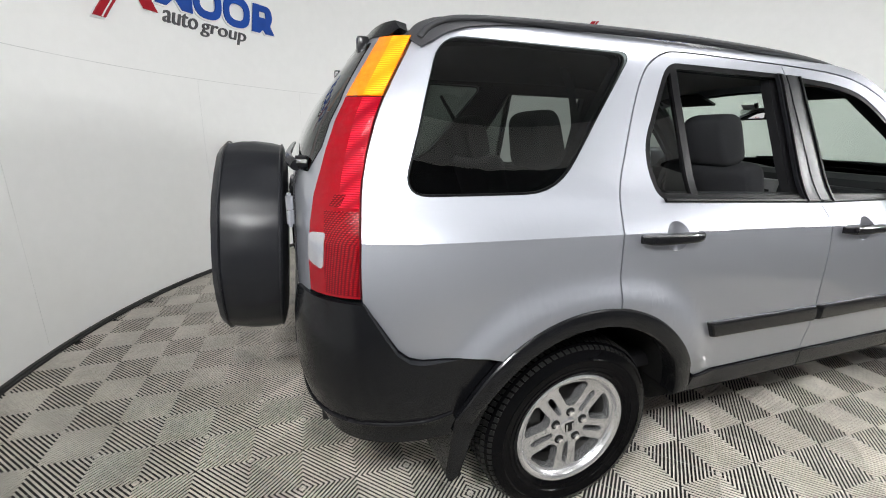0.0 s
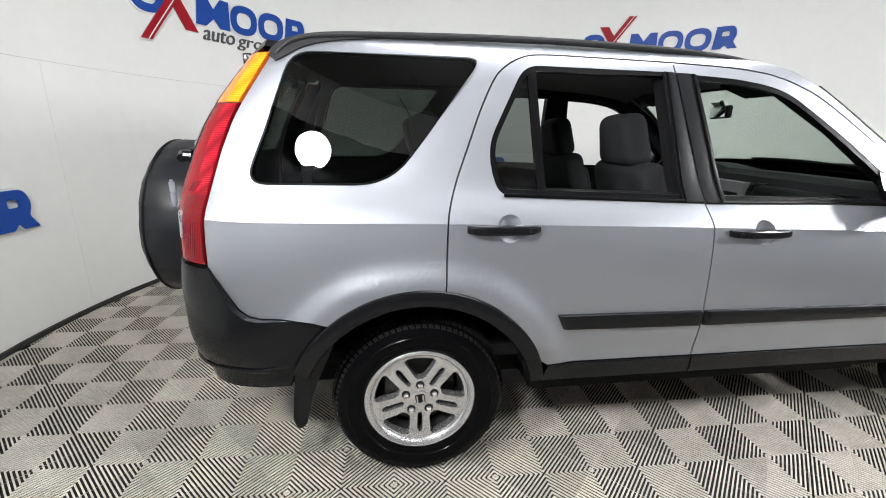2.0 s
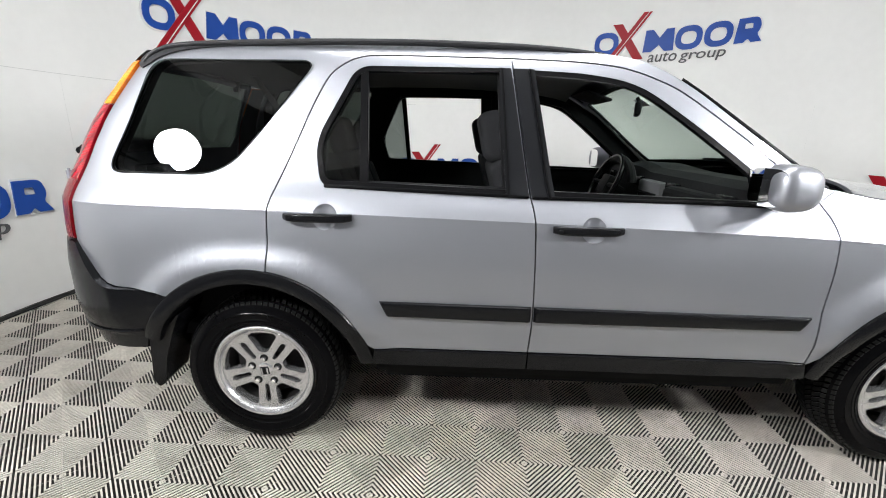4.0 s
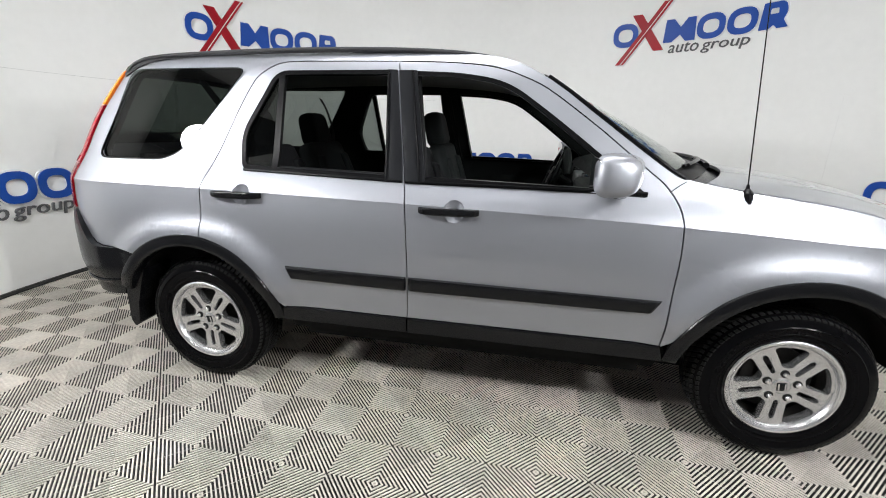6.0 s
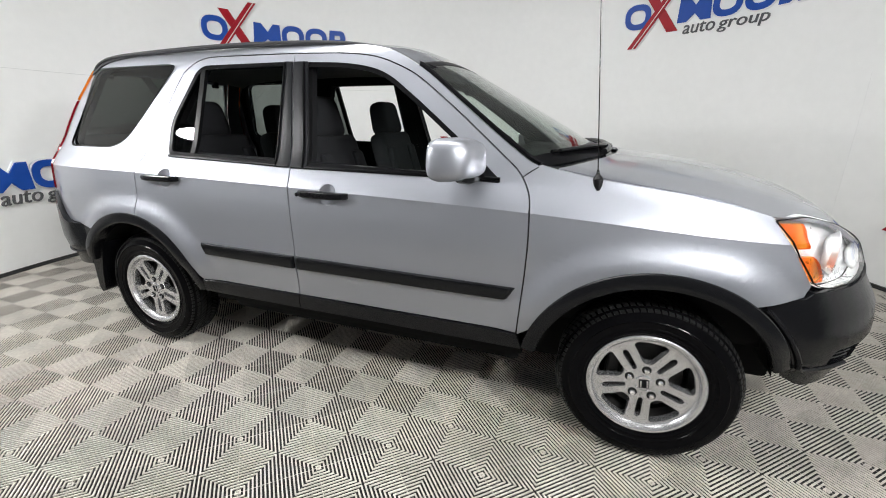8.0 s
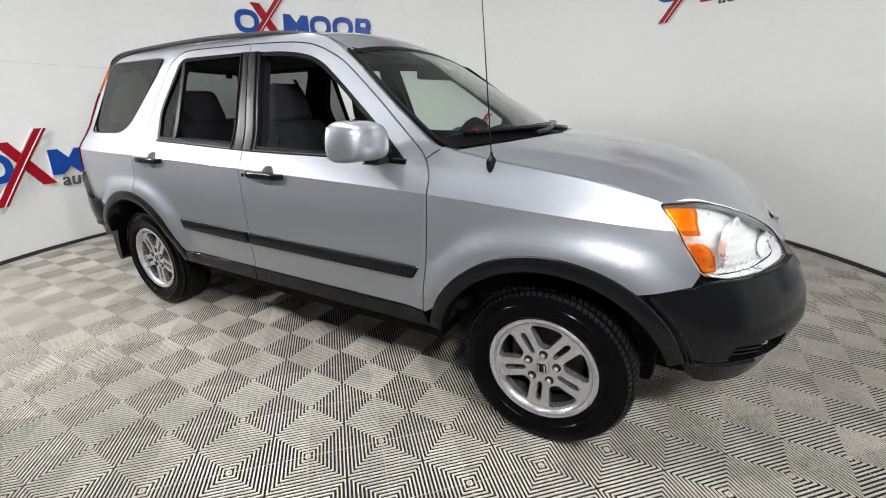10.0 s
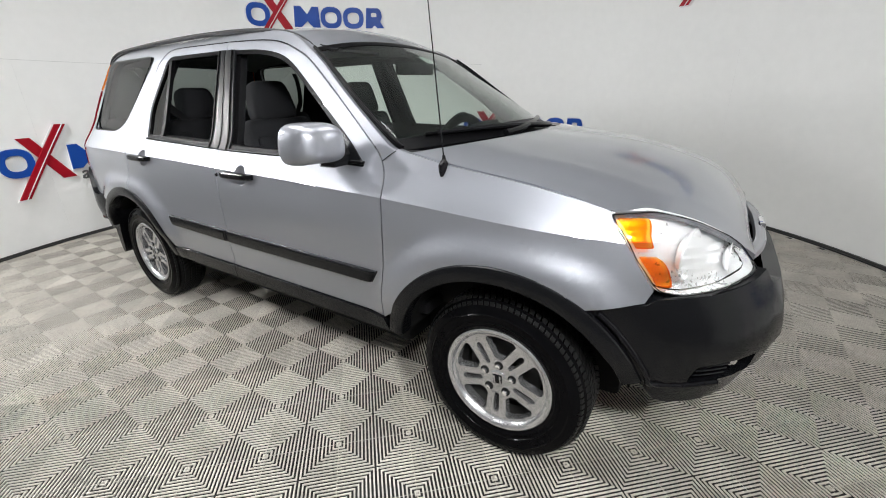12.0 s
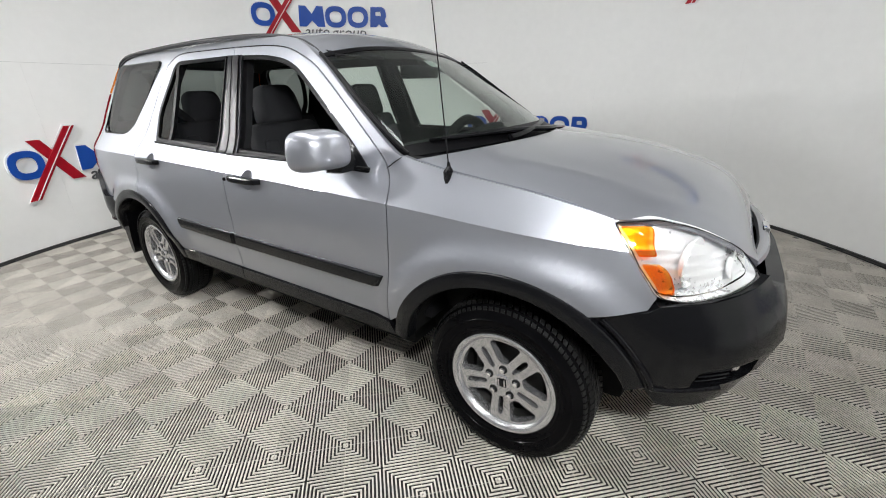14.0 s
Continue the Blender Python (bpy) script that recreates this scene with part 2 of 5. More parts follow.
def lathe(bm, profile, seg, axis="Y"):
    """Turns a profile of (radius, along) round the axis."""
    rings = []
    for r, a in profile:
        ring = []
        for k in range(seg):
            t = 2 * math.pi * k / seg
            c, s = r * math.cos(t), r * math.sin(t)
            ring.append(bm.verts.new({"Y": (c, a, s), "Z": (c, s, a), "X": (a, c, s)}[axis]))
        rings.append(ring)
    for a, b in zip(rings, rings[1:]):
        for k in range(seg):
            bm.faces.new((a[k], a[(k + 1) % seg], b[(k + 1) % seg], b[k]))
    return rings


def tube(bm, path, radius, seg=8, flat=1.0, up=(0, 0, 1)):
    """A round or flattened bar along a path; radius: a number or one a point."""
    pts = [Vector(p) for p in path]
    rings = []
    for i, p in enumerate(pts):
        d = (pts[min(i + 1, len(pts) - 1)] - pts[max(i - 1, 0)]).normalized()
        side = d.cross(Vector(up))
        side = side.normalized() if side.length > 1e-4 else Vector((1, 0, 0))
        top = side.cross(d).normalized()
        r = radius[i] if isinstance(radius, (list, tuple)) else radius
        rings.append([bm.verts.new(p + side * r * math.cos(2 * math.pi * k / seg) + top * r * flat * math.sin(2 * math.pi * k / seg)) for k in range(seg)])
    for a, b in zip(rings, rings[1:]):
        for k in range(seg):
            bm.faces.new((a[k], a[(k + 1) % seg], b[(k + 1) % seg], b[k]))
    bm.faces.new(rings[0])
    bm.faces.new(rings[-1])


def grid_sheet(rows):
    """A sheet from rows of points."""
    bm = bmesh.new()
    vs = [[bm.verts.new(p) for p in row] for row in rows]
    for a, b in zip(vs, vs[1:]):
        for k in range(len(a) - 1):
            bm.faces.new((a[k], a[k + 1], b[k + 1], b[k]))
    return bm


def thicken(bm, depth):
    bmesh.ops.recalc_face_normals(bm, faces=bm.faces)
    bmesh.ops.solidify(bm, geom=bm.faces[:], thickness=depth)
    return bm


# ---- the booth ----
CX, CY = 1.32, 0.213
WALL_Z, WALL_R = [0, 1.2, 1.68, 2.0, 2.35, 2.7, 3.0, 3.3], [3.64, 3.64, 3.63, 3.62, 3.59, 3.56, 3.52, 3.48]


def on_wall(az, z, out=0.0):
    r = interp(z, WALL_Z, WALL_R) - out
    a = radians(az)
    return Vector((CX + r * math.cos(a), CY + r * math.sin(a), z))


bm = bmesh.new()
lathe(bm, [(3.64, -0.02)] + [(r, z) for r, z in zip(WALL_R, WALL_Z)][1:] + [(3.56, 3.3), (3.74, 1.7), (3.74, -0.02), (3.64, -0.02)], 120, "Z")
bmesh.ops.translate(bm, verts=bm.verts, vec=(CX, CY, 0))
wall = tagged(part("wall_round", bm, M_WALL), "white curved booth wall with faint panel seams", kind="structure")
bm = bmesh.new()
lathe(bm, [(3.638, 0.0), (3.612, 0.0), (3.612, 0.011), (3.622, 0.015), (3.622, 0.024), (3.638, 0.027)], 120, "Z")
bmesh.ops.translate(bm, verts=bm.verts, vec=(CX, CY, 0))
tagged(part("baseboard", bm, M_BASE), "black rubber strip along the wall's foot", kind="structure")
# Unseen ceiling, added; its grey sets what the glass and paint mirror.
bm = bmesh.new()
lathe(bm, [(3.55, 3.3), (3.55, 3.34), (0.001, 3.34), (0.001, 3.3), (3.55, 3.3)], 96, "Z")
bmesh.ops.translate(bm, verts=bm.verts, vec=(CX, CY, 0.0))
tagged(part("ceiling", bm, M_CEIL), "unseen plain grey ceiling added over the round booth", kind="structure")
# Unseen grey panel, added behind the camera to dim the car's lower side.
rows = [[on_wall(az, z, 0.03) for az in np.linspace(212, 340, 90)] for z in (0.0, 0.6, 1.2, 1.45, 1.68, 1.9)]
tagged(part("added_wall_panel", thicken(grid_sheet(rows), 0.012), M_ADDEDPANEL), "unseen grey panel added low on the wall to dim reflections", kind="structure")
# Unseen dark band, added so that the car's side glass mirrors something dark.
rows = [[on_wall(az, z, 0.05 + 0.012 * math.sin(i * 1.9) + 0.01 * math.sin(i * 0.83)) for i, az in enumerate(np.linspace(212, 340, 90))] for z in (1.9, 2.0, 2.2, 2.4, 2.6, 2.75)]
tagged(part("added_dark_band", thicken(grid_sheet(rows), 0.004), M_ADDEDBAND), "unseen dark band added on the upper wall for reflections", kind="structure")

# panel seams of the lower wall
for az in (143, 168.5, 194, 219.5, 245, 270.5, 296, 321.5, 347, 12.5, 59, 33, 84.5, 110, 125):
    bm = bmesh.new()
    rows = [[on_wall(az + d / 66.7, z, 0.0015) for d in (-0.0016 * 57.3, 0.0016 * 57.3)] for z in (0.06, 0.6, 1.15, 1.3, 1.45, 1.55, 1.66)]
    part("panel_seam", thicken(grid_sheet(rows), 0.0012), M_SEAM, wall)
rows = [[on_wall(az, z, 0.001) for az in np.linspace(108, 204, 60)] for z in (1.672, 1.676)]
bm = thicken(grid_sheet(rows), 0.001)
part("panel_seam", bm, M_SEAM, wall)

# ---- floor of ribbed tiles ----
# Sheet under the ribs, coloured near black for the shade in the slots.
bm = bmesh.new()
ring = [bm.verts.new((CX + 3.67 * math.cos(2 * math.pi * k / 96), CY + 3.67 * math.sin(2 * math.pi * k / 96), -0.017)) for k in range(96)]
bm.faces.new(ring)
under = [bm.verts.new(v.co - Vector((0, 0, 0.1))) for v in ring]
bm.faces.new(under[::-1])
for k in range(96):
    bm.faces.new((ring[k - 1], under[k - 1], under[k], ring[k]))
floor = tagged(part("floor", bm, M_SLOTSHADE, smooth=False), "ribbed plastic tile floor in warm light grey", kind="structure")


# ---- the car's surface ----
LOW_Z, LOW_Y = [0.2, 0.3, 0.36, 0.42, 0.53, 0.575, 0.75, 0.9, 1.0], [0.7755, 0.8130, 0.8310, 0.8385, 0.8420, 0.8474, 0.8489, 0.8463, 0.8383]
HIGH_Z, HIGH_Y = [1.0, 1.03, 1.07, 1.11, 1.16, 1.25, 1.35, 1.45, 1.55, 1.6, 1.63, 1.66], [0.8383, 0.8204, 0.7932, 0.767, 0.7415, 0.7077, 0.6717, 0.6347, 0.5966, 0.5681, 0.5342, 0.4613]


def eased(zs, ys):
    """A smooth curve through the points, as a fine table."""
    z, y = np.array(zs), np.array(ys)
    m = np.gradient(y, z)
    out_z = np.linspace(z[0], z[-1], 241)
    i = np.clip(np.searchsorted(z, out_z, side="right") - 1, 0, len(z) - 2)
    h = z[i + 1] - z[i]
    t = (out_z - z[i]) / h
    out_y = (2 * t ** 3 - 3 * t ** 2 + 1) * y[i] + (t ** 3 - 2 * t ** 2 + t) * h * m[i] + (-2 * t ** 3 + 3 * t ** 2) * y[i + 1] + (t ** 3 - t ** 2) * h * m[i + 1]
    return out_z, out_y


low, high = eased(LOW_Z, LOW_Y), eased(HIGH_Z, HIGH_Y)
SEC_Z, SEC_Y = np.concatenate([low[0][:-1], high[0]]), np.concatenate([low[1][:-1], high[1]])
REAR_Z = [0.2, 0.35, 0.60, 0.88, 1.13, 1.245, 1.32, 1.41, 1.468, 1.57, 1.64]
REAR_X = [-0.74, -0.80, -0.84, -0.855, -0.845, -0.812, -0.78, -0.725, -0.68, -0.60, -0.54]
NOSE_Z, NOSE_X = [0.2, 0.35, 0.45, 0.57, 0.68, 0.80, 0.95, 1.05], [3.30, 3.355, 3.385, 3.415, 3.405, 3.385, 3.335, 3.28]


LIFT_X, LIFT_Z = np.array([-0.7, 0, 0.5, 1.06, 1.6, 2.1, 2.45, 2.8, 3.3]), np.array([0.026, 0.018, 0.008, -0.005, -0.020, -0.036, -0.054, -0.078, -0.12])


LIFT_FINE = eased(LIFT_X, LIFT_Z)


def lift(x, z):
    """How far the shoulder crease stands above its height at the middle of the car."""
    return interp(x, *LIFT_FINE) * interp(z, [0.6, 0.86, 1.06, 1.3], [0, 1, 1, 0])


def section(x, z):
    return interp(z - lift(x, z), SEC_Z, SEC_Y)


def half_width(x, z):
    y = section(x, z)
    if x < 0.2:
        u = min((0.2 - x) / (0.2 - interp(z, REAR_Z, REAR_X)), 1)
        y *= (1 - u ** 6.5) ** (1 / 6.5)
    if x > 2.4:
        u = min((x - 2.4) / (interp(z, NOSE_Z, NOSE_X) - 2.4), 1)
        y *= (1 - u ** 2.8) ** (1 / 2.8)
    return y


def flare(x, z):
    """Swelling of the wings round the wheels."""
    out = 0
    for cx, most in ((0.0, 0.030), (2.62, 0.027)):
        r = math.hypot(x - cx, z - 0.322)
        t = max(0.0, min(1.0, (0.612 - r) / 0.112))
        fade = max(0.0, min(1.0, (z - 0.40) / 0.15)) * (0.5 - 0.5 * math.cos(math.pi * max(0.0, min(1.0, (0.945 - z) / 0.16))))
        out += most * t * t * (3 - 2 * t) * fade
    return out


def side(x, z, d=0.0):
    """A point on the right-hand side."""
    return Vector((x, -half_width(x, z) - flare(x, z) - d, z - 0.03 * max(0.0, 0.838 - section(x, z))))


def side_shell(loops, depth, step=0.025, proud=0.0):
    """A panel of the right-hand side, its grid running along the shoulder crease."""
    def level(z, x):
        return z - lift(x, z)

    def back(x, v):
        z = v
        for _ in range(6):
            z = v + lift(x, z)
        return z

    flat = [[(x, level(z, x)) for x, z in loop] for loop in loops]
    return shell(flat, lambda x, v, d: side(x, back(x, v), d), depth, step, proud)


PLAN = {}


def plan(z, end):
    """The outline in plan at a height, from the middle of an end round to the side, with the distance along it."""
    key = (round(z, 3), end)
    if key not in PLAN:
        pts = []
        tip = interp(z, REAR_Z, REAR_X) if end < 0 else interp(z, NOSE_Z, NOSE_X)
        start, p = (0.2, 6.5) if end < 0 else (2.4, 2.8)
        for k in range(61):
            t = math.pi / 2 * k / 60
            u, v = math.cos(t) ** (2 / p), math.sin(t) ** (2 / p)
            x = start + (tip - start) * u
            pts.append((x, section(x, z) * v))
        s = [0.0]
        for a, b in zip(pts, pts[1:]):
            s.append(s[-1] + math.dist(a, b))
        PLAN[key] = (s, [q[0] for q in pts], [q[1] for q in pts])
    return PLAN[key]


def wrap(end):
    """Places (s, z) round an end of the car: s runs from the middle, to the right below nought."""
    def place(s, z, d=0.0):
        ss, xs, ys = plan(z, end)
        a = abs(s)
        x, y = interp(a, ss, xs), interp(a, ss, ys)
        x2, y2 = interp(a + 0.01, ss, xs), interp(a + 0.01, ss, ys)
        x1, y1 = interp(max(a - 0.01, 0), ss, xs), interp(max(a - 0.01, 0), ss, ys)
        n = Vector((y2 - y1, -(x2 - x1)))
        n = n.normalized() if n.length else Vector((end, 0))
        if n.x * end < 0 and abs(n.x) > 0.05:
            n = -n
        n.y = abs(n.y)
        n.x = abs(n.x) * end
        sign = 1 if s > 0 else -1
        return Vector((x + n.x * d, sign * (y + n.y * d), z))
    return place


def s_at(x, z, end):
    """How far round an end the side's point (x, z) lies."""
    ss, xs, ys = plan(z, end)
    return float(np.interp(x, xs, ss)) if end < 0 else float(np.interp(-x, [-q for q in xs], ss))


rear, nose = wrap(-1), wrap(1)

car = thing("car", "silver sport utility car with black lower cladding on tiles", "car")


def arc(cx, r, a0, a1, n=28, cz=0.322):
    return [(cx + r * math.cos(radians(a0 + (a1 - a0) * k / n)), cz + r * math.sin(radians(a0 + (a1 - a0) * k / n))) for k in range(n + 1)]


def shifted(line, d):
    """A polyline moved sideways by d, to the left of its run."""
    out = []
    for i, p in enumerate(line):
        a, b = Vector(line[max(i - 1, 0)]), Vector(line[min(i + 1, len(line) - 1)])
        t = (b - a).normalized()
        out.append((p[0] - t.y * d, p[1] + t.x * d))
    return out


def pair(name, bm, material, parents, label=""):
    """The right-hand piece under parents[0] and its mirror image under parents[1]."""
    twin = mirrored(bm)
    return part(name, bm, material, parents[0], label), part(name, twin, material, parents[1], label)


GAP_REAR = smooth_line([(0.079, 0.792), (0.084, 0.9), (0.086, 1.0), (0.093, 1.055), (0.121, 1.142), (0.164, 1.252), (0.22, 1.394), (0.271, 1.497), (0.313, 1.544), (0.376, 1.580), (0.451, 1.594), (0.645, 1.594), (0.976, 1.589)], 4)
GAP_TOP = smooth_line([(0.976, 1.589), (1.216, 1.580), (1.35, 1.567), (1.425, 1.552), (1.507, 1.524), (1.625, 1.467), (1.809, 1.333), (1.92, 1.244), (2.027, 1.156), (2.085, 1.107), (2.125, 1.05), (2.144, 0.994), (2.150, 0.9), (2.150, 0.815), (2.145, 0.7), (2.138, 0.578), (2.13, 0.478)], 4)
SEAM = [(0.976, 1.589), (0.9914, 1.486), (1.0068, 1.383), (1.0222, 1.28), (1.0371, 1.18)] + smooth_line([(1.052, 1.08), (1.068, 0.99), (1.079, 0.75), (1.081, 0.6), (1.076, 0.478)], 4)
RAIL_LINE = smooth_line([(-0.490, 1.563), (-0.465, 1.590), (-0.425, 1.608), (-0.373, 1.622), (-0.2, 1.636), (0.0, 1.643), (0.66, 1.650), (1.1, 1.634), (1.30, 1.618), (1.42, 1.600), (1.527, 1.564), (1.668, 1.480), (1.829, 1.357), (1.96, 1.258), (2.107, 1.152), (2.155, 1.128)], 4)
LAMP_EDGE = smooth_line([(-0.69, 0.872), (-0.69, 0.95), (-0.684, 1.05), (-0.664, 1.18), (-0.632, 1.29), (-0.590, 1.39), (-0.490, 1.563)], 4)
LIGHT_QUARTER = fillet([(-0.572, 1.134), (-0.098, 1.134), (0.228, 1.568), (-0.425, 1.568)], [0.075, 0.12, 0.055, 0.075])
LIGHT_REAR = fillet([(0.235, 1.262), (0.268, 1.105), (1.043, 1.086), (0.973, 1.552), (0.385, 1.554)], [0.13, 0.045, 0, 0, 0.06])
LIGHT_FRONT = fillet([(1.059, 1.084), (2.034, 1.058), (1.92, 1.155), (1.654, 1.363), (1.46, 1.500), (1.27, 1.536), (0.990, 1.549)], [0, 0.03, 0.03, 0.2, 0.16, 0.1, 0])

# stamped side: quarter, roof edge and windscreen pillar
outline = LAMP_EDGE[:-1] + RAIL_LINE + shifted(GAP_TOP[:37], 0.003)[::-1] + shifted(GAP_REAR, 0.003)[::-1] + arc(0, 0.476, 80, 131) + [(-0.36, 0.695), (-0.54, 0.702), (-0.575, 0.712), (-0.603, 0.735)]
bm = side_shell([outline, LIGHT_QUARTER], 0.02)
pair("quarter_panel", bm, M_PAINT, (car, car))
bm = shell([LIGHT_QUARTER], lambda x, z, d: Vector((x, -(0.741 - 0.335 * (z - 1.145) + 0.03 * x) - d, z - 0.006)), 0.004, 0.2)
pair("quarter_glass", bm, M_TINT, (car, car), "dark tinted fixed side window")
bm = side_shell([LIGHT_QUARTER, shifted(LIGHT_QUARTER, 0.006)], 0.008, 0.025, -0.0005)
pair("window_seal", bm, M_TRIM, (car, car))


def disc(x, z, r, n=24):
    return [(x + r * math.cos(2 * math.pi * k / n), z + r * math.sin(2 * math.pi * k / n)) for k in range(n)]


def door(name, outline, light, cup, bar, strip, sill, pillar, pillar_line):
    panels = side_shell([outline, light, disc(*cup, 0.047)], 0.022)
    r, l = pair(name, panels, M_PAINT, (car, car), "silver door with its window wound down")
    both_doors = (r, l)
    x0, z0 = cup
    dish = grid_sheet([[side(x0 + q * 0.047 * math.cos(a), z0 + q * 0.047 * math.sin(a), -0.022 * (1 - q * q) - 0.001) for a in np.linspace(0, 2 * math.pi, 25)] for q in (0.02, 0.25, 0.5, 0.7, 0.85, 0.95, 1.0)])
    pair("handle_cup", thicken(dish, 0.002), M_PAINT, both_doors)
    xa, xb, zh = bar
    n = 14
    rows = []
    for k in range(n + 1):
        t = k / n
        x = xa + (xb - xa) * t
        out = 0.012 + 0.026 * (1 - abs(2 * t - 1) ** 6)
        hh = 0.0165 * (1 - 0.25 * abs(2 * t - 1) ** 4)
        c = side(x, zh, 0)
        rows.append([(x, c.y - out + 0.02 - 0.02 * abs(math.cos(q)) ** 0.5 * (1 if math.cos(q) > 0 else -0.4), zh + hh * math.copysign(abs(math.sin(q)) ** 0.6, math.sin(q))) for q in np.linspace(0, 2 * math.pi, 17)])
    h = grid_sheet(rows)
    bmesh.ops.remove_doubles(h, verts=h.verts, dist=1e-4)
    bmesh.ops.holes_fill(h, edges=[e for e in h.edges if e.is_boundary])
    pair("door_handle", h, M_GLOSSBLACK, both_doors, "black pull handle")
    (xa, za), (xb, zb), (xc, zc), (xd, zd) = strip
    rows = []
    for t in np.concatenate([[0, 0.004, 0.01, 0.02], np.linspace(0.04, 0.96, 34), [0.98, 0.99, 0.996, 1]]):
        cap = 1 - max(0.0, 1 - min(t, 1 - t) / 0.02) ** 2
        xt, zt, xl, zl = xa + (xb - xa) * t, za + (zb - za) * t, xd + (xc - xd) * t, zd + (zc - zd) * t
        rows.append([side(xt + (xl - xt) * v, zt + (zl - zt) * v, -0.004 + (0.004 + p) * cap) for v, p in ((0, -0.004), (0.005, 0.009), (0.05, 0.0145), (0.14, 0.017), (0.5, 0.0185), (0.86, 0.017), (0.95, 0.0145), (0.995, 0.009), (1, -0.004))])
    m = grid_sheet(rows)
    pair("side_moulding", m, M_CLAD, both_doors, "black rubbing strip")
    c = side_shell([sill], 0.05, 0.025, 0.006)
    pair("sill_cladding", c, M_CLAD, both_doors)
    b = bmesh.new()
    ends = [q[0] for q in sill if q[1] > 0.45]
    tube(b, [side(x, 0.4705, 0.0055) for x in np.linspace(min(ends) + 0.004, max(ends) - 0.004, 24)], 0.0042, 8)
    pair("sill_edge", b, M_GLOSSBLACK, both_doors, "rounded upper edge of the sill cladding")
    # black frame round the window and the taped pillar
    f = side_shell([light, shifted(light, 0.020)], 0.03, 0.025, -0.002)
    pair("window_frame", f, M_TRIM, both_doors)
    def strip(corners, proud, bulge, n):
        (xa, za), (xb, zb), (xc, zc), (xd, zd) = corners
        rows = []
        for v in np.linspace(0, 1, 15):
            rows.append([side(xa + (xd - xa) * v + (xb + (xc - xb) * v - xa - (xd - xa) * v) * u, za + (zd - za) * v + (zb + (zc - zb) * v - za - (zd - za) * v) * u, proud + bulge * (1 - (2 * u - 1) ** 2)) for u in np.linspace(0, 1, n)])
        return thicken(grid_sheet(rows), 0.012)

    pair("pillar_cover", strip(pillar, 0.007, 0.003, 7), M_PILLAR, both_doors, "satin black pillar cover")
    pair("pillar_rib", strip(pillar_line, 0.016, 0.001, 3), M_TRIM, both_doors)
    b = bmesh.new()
    belt = [q for q in light if q[1] < 1.112]
    xs = sorted(q[0] for q in belt)
    tube(b, [side(x, interp(x, [xs[0], xs[-1]], [belt[0][1] if belt[0][0] < belt[-1][0] else belt[-1][1], belt[-1][1] if belt[0][0] < belt[-1][0] else belt[0][1]]) - 0.003, 0.004) for x in np.linspace(xs[0], xs[-1], 12)], 0.007, 8)
    pair("belt_seal", b, M_TRIM, both_doors)
    return both_doors


rear_out = shifted(GAP_REAR, -0.0025) + shifted(SEAM, -0.0025) + [(0.474, 0.478)] + arc(0, 0.480, 19, 80)[1:]
front_out = shifted(SEAM, 0.0025)[::-1] + shifted(GAP_TOP, -0.0025)
rear_doors = door("rear_door", rear_out, LIGHT_REAR, (0.300, 0.998), (0.150, 0.402, 0.998),
                  [(0.493, 0.679), (1.076, 0.675), (1.076, 0.613), (0.521, 0.620)],
                  [(0.474, 0.474), (1.073, 0.474), (1.071, 0.404), (0.460, 0.404)],
                  [(0.929, 1.553), (0.974, 1.550), (1.047, 1.082), (0.962, 1.083)], [(0.934, 1.55), (0.942, 1.55), (0.976, 1.084), (0.968, 1.084)])
front_doors = door("front_door", front_out, LIGHT_FRONT, (1.279, 0.973), (1.131, 1.383, 0.974),
                   [(1.083, 0.675), (2.118, 0.668), (2.085, 0.614), (1.083, 0.613)],
                   [(1.079, 0.474), (2.13, 0.474), (2.150, 0.412), (2.148, 0.404), (1.077, 0.404)],
                   [(0.981, 1.550), (1.062, 1.548), (1.142, 1.079), (1.056, 1.081)], [(1.040, 1.548), (1.050, 1.548), (1.126, 1.081), (1.116, 1.081)])
# key lock beside the front handles
bm = bmesh.new()
lathe(bm, [(0.001, -0.004), (0.006, -0.004), (0.0085, -0.002), (0.0085, 0.004)], 16)
spot = side(1.150, 0.974, 0.040)
bmesh.ops.translate(bm, verts=bm.verts, vec=spot)
pair("key_lock", bm, M_GLOSSBLACK, front_doors, "small black key lock")
# divider bar and fixed quarter light of the rear doors
bm = side_shell([[(0.398, 1.545), (0.428, 1.545), (0.446, 1.102), (0.416, 1.102)]], 0.02, 0.025, -0.003)
pair("divider_bar", bm, M_TRIM, rear_doors)
bm = side_shell([[(0.400, 1.535), (0.424, 1.115), (0.285, 1.118), (0.256, 1.18), (0.258, 1.27), (0.30, 1.41), (0.372, 1.525)]], 0.004, 0.025, -0.012)
pair("vent_glass", bm, M_TINT, rear_doors, "dark tinted fixed pane")
# black corner behind the door mirror
bm = side_shell([fillet([(1.878, 1.063), (2.026, 1.063), (1.915, 1.155), (1.855, 1.20)], 0.01, 3)], 0.02, 0.025, 0.003)
pair("mirror_mount", bm, M_CLAD, front_doors)

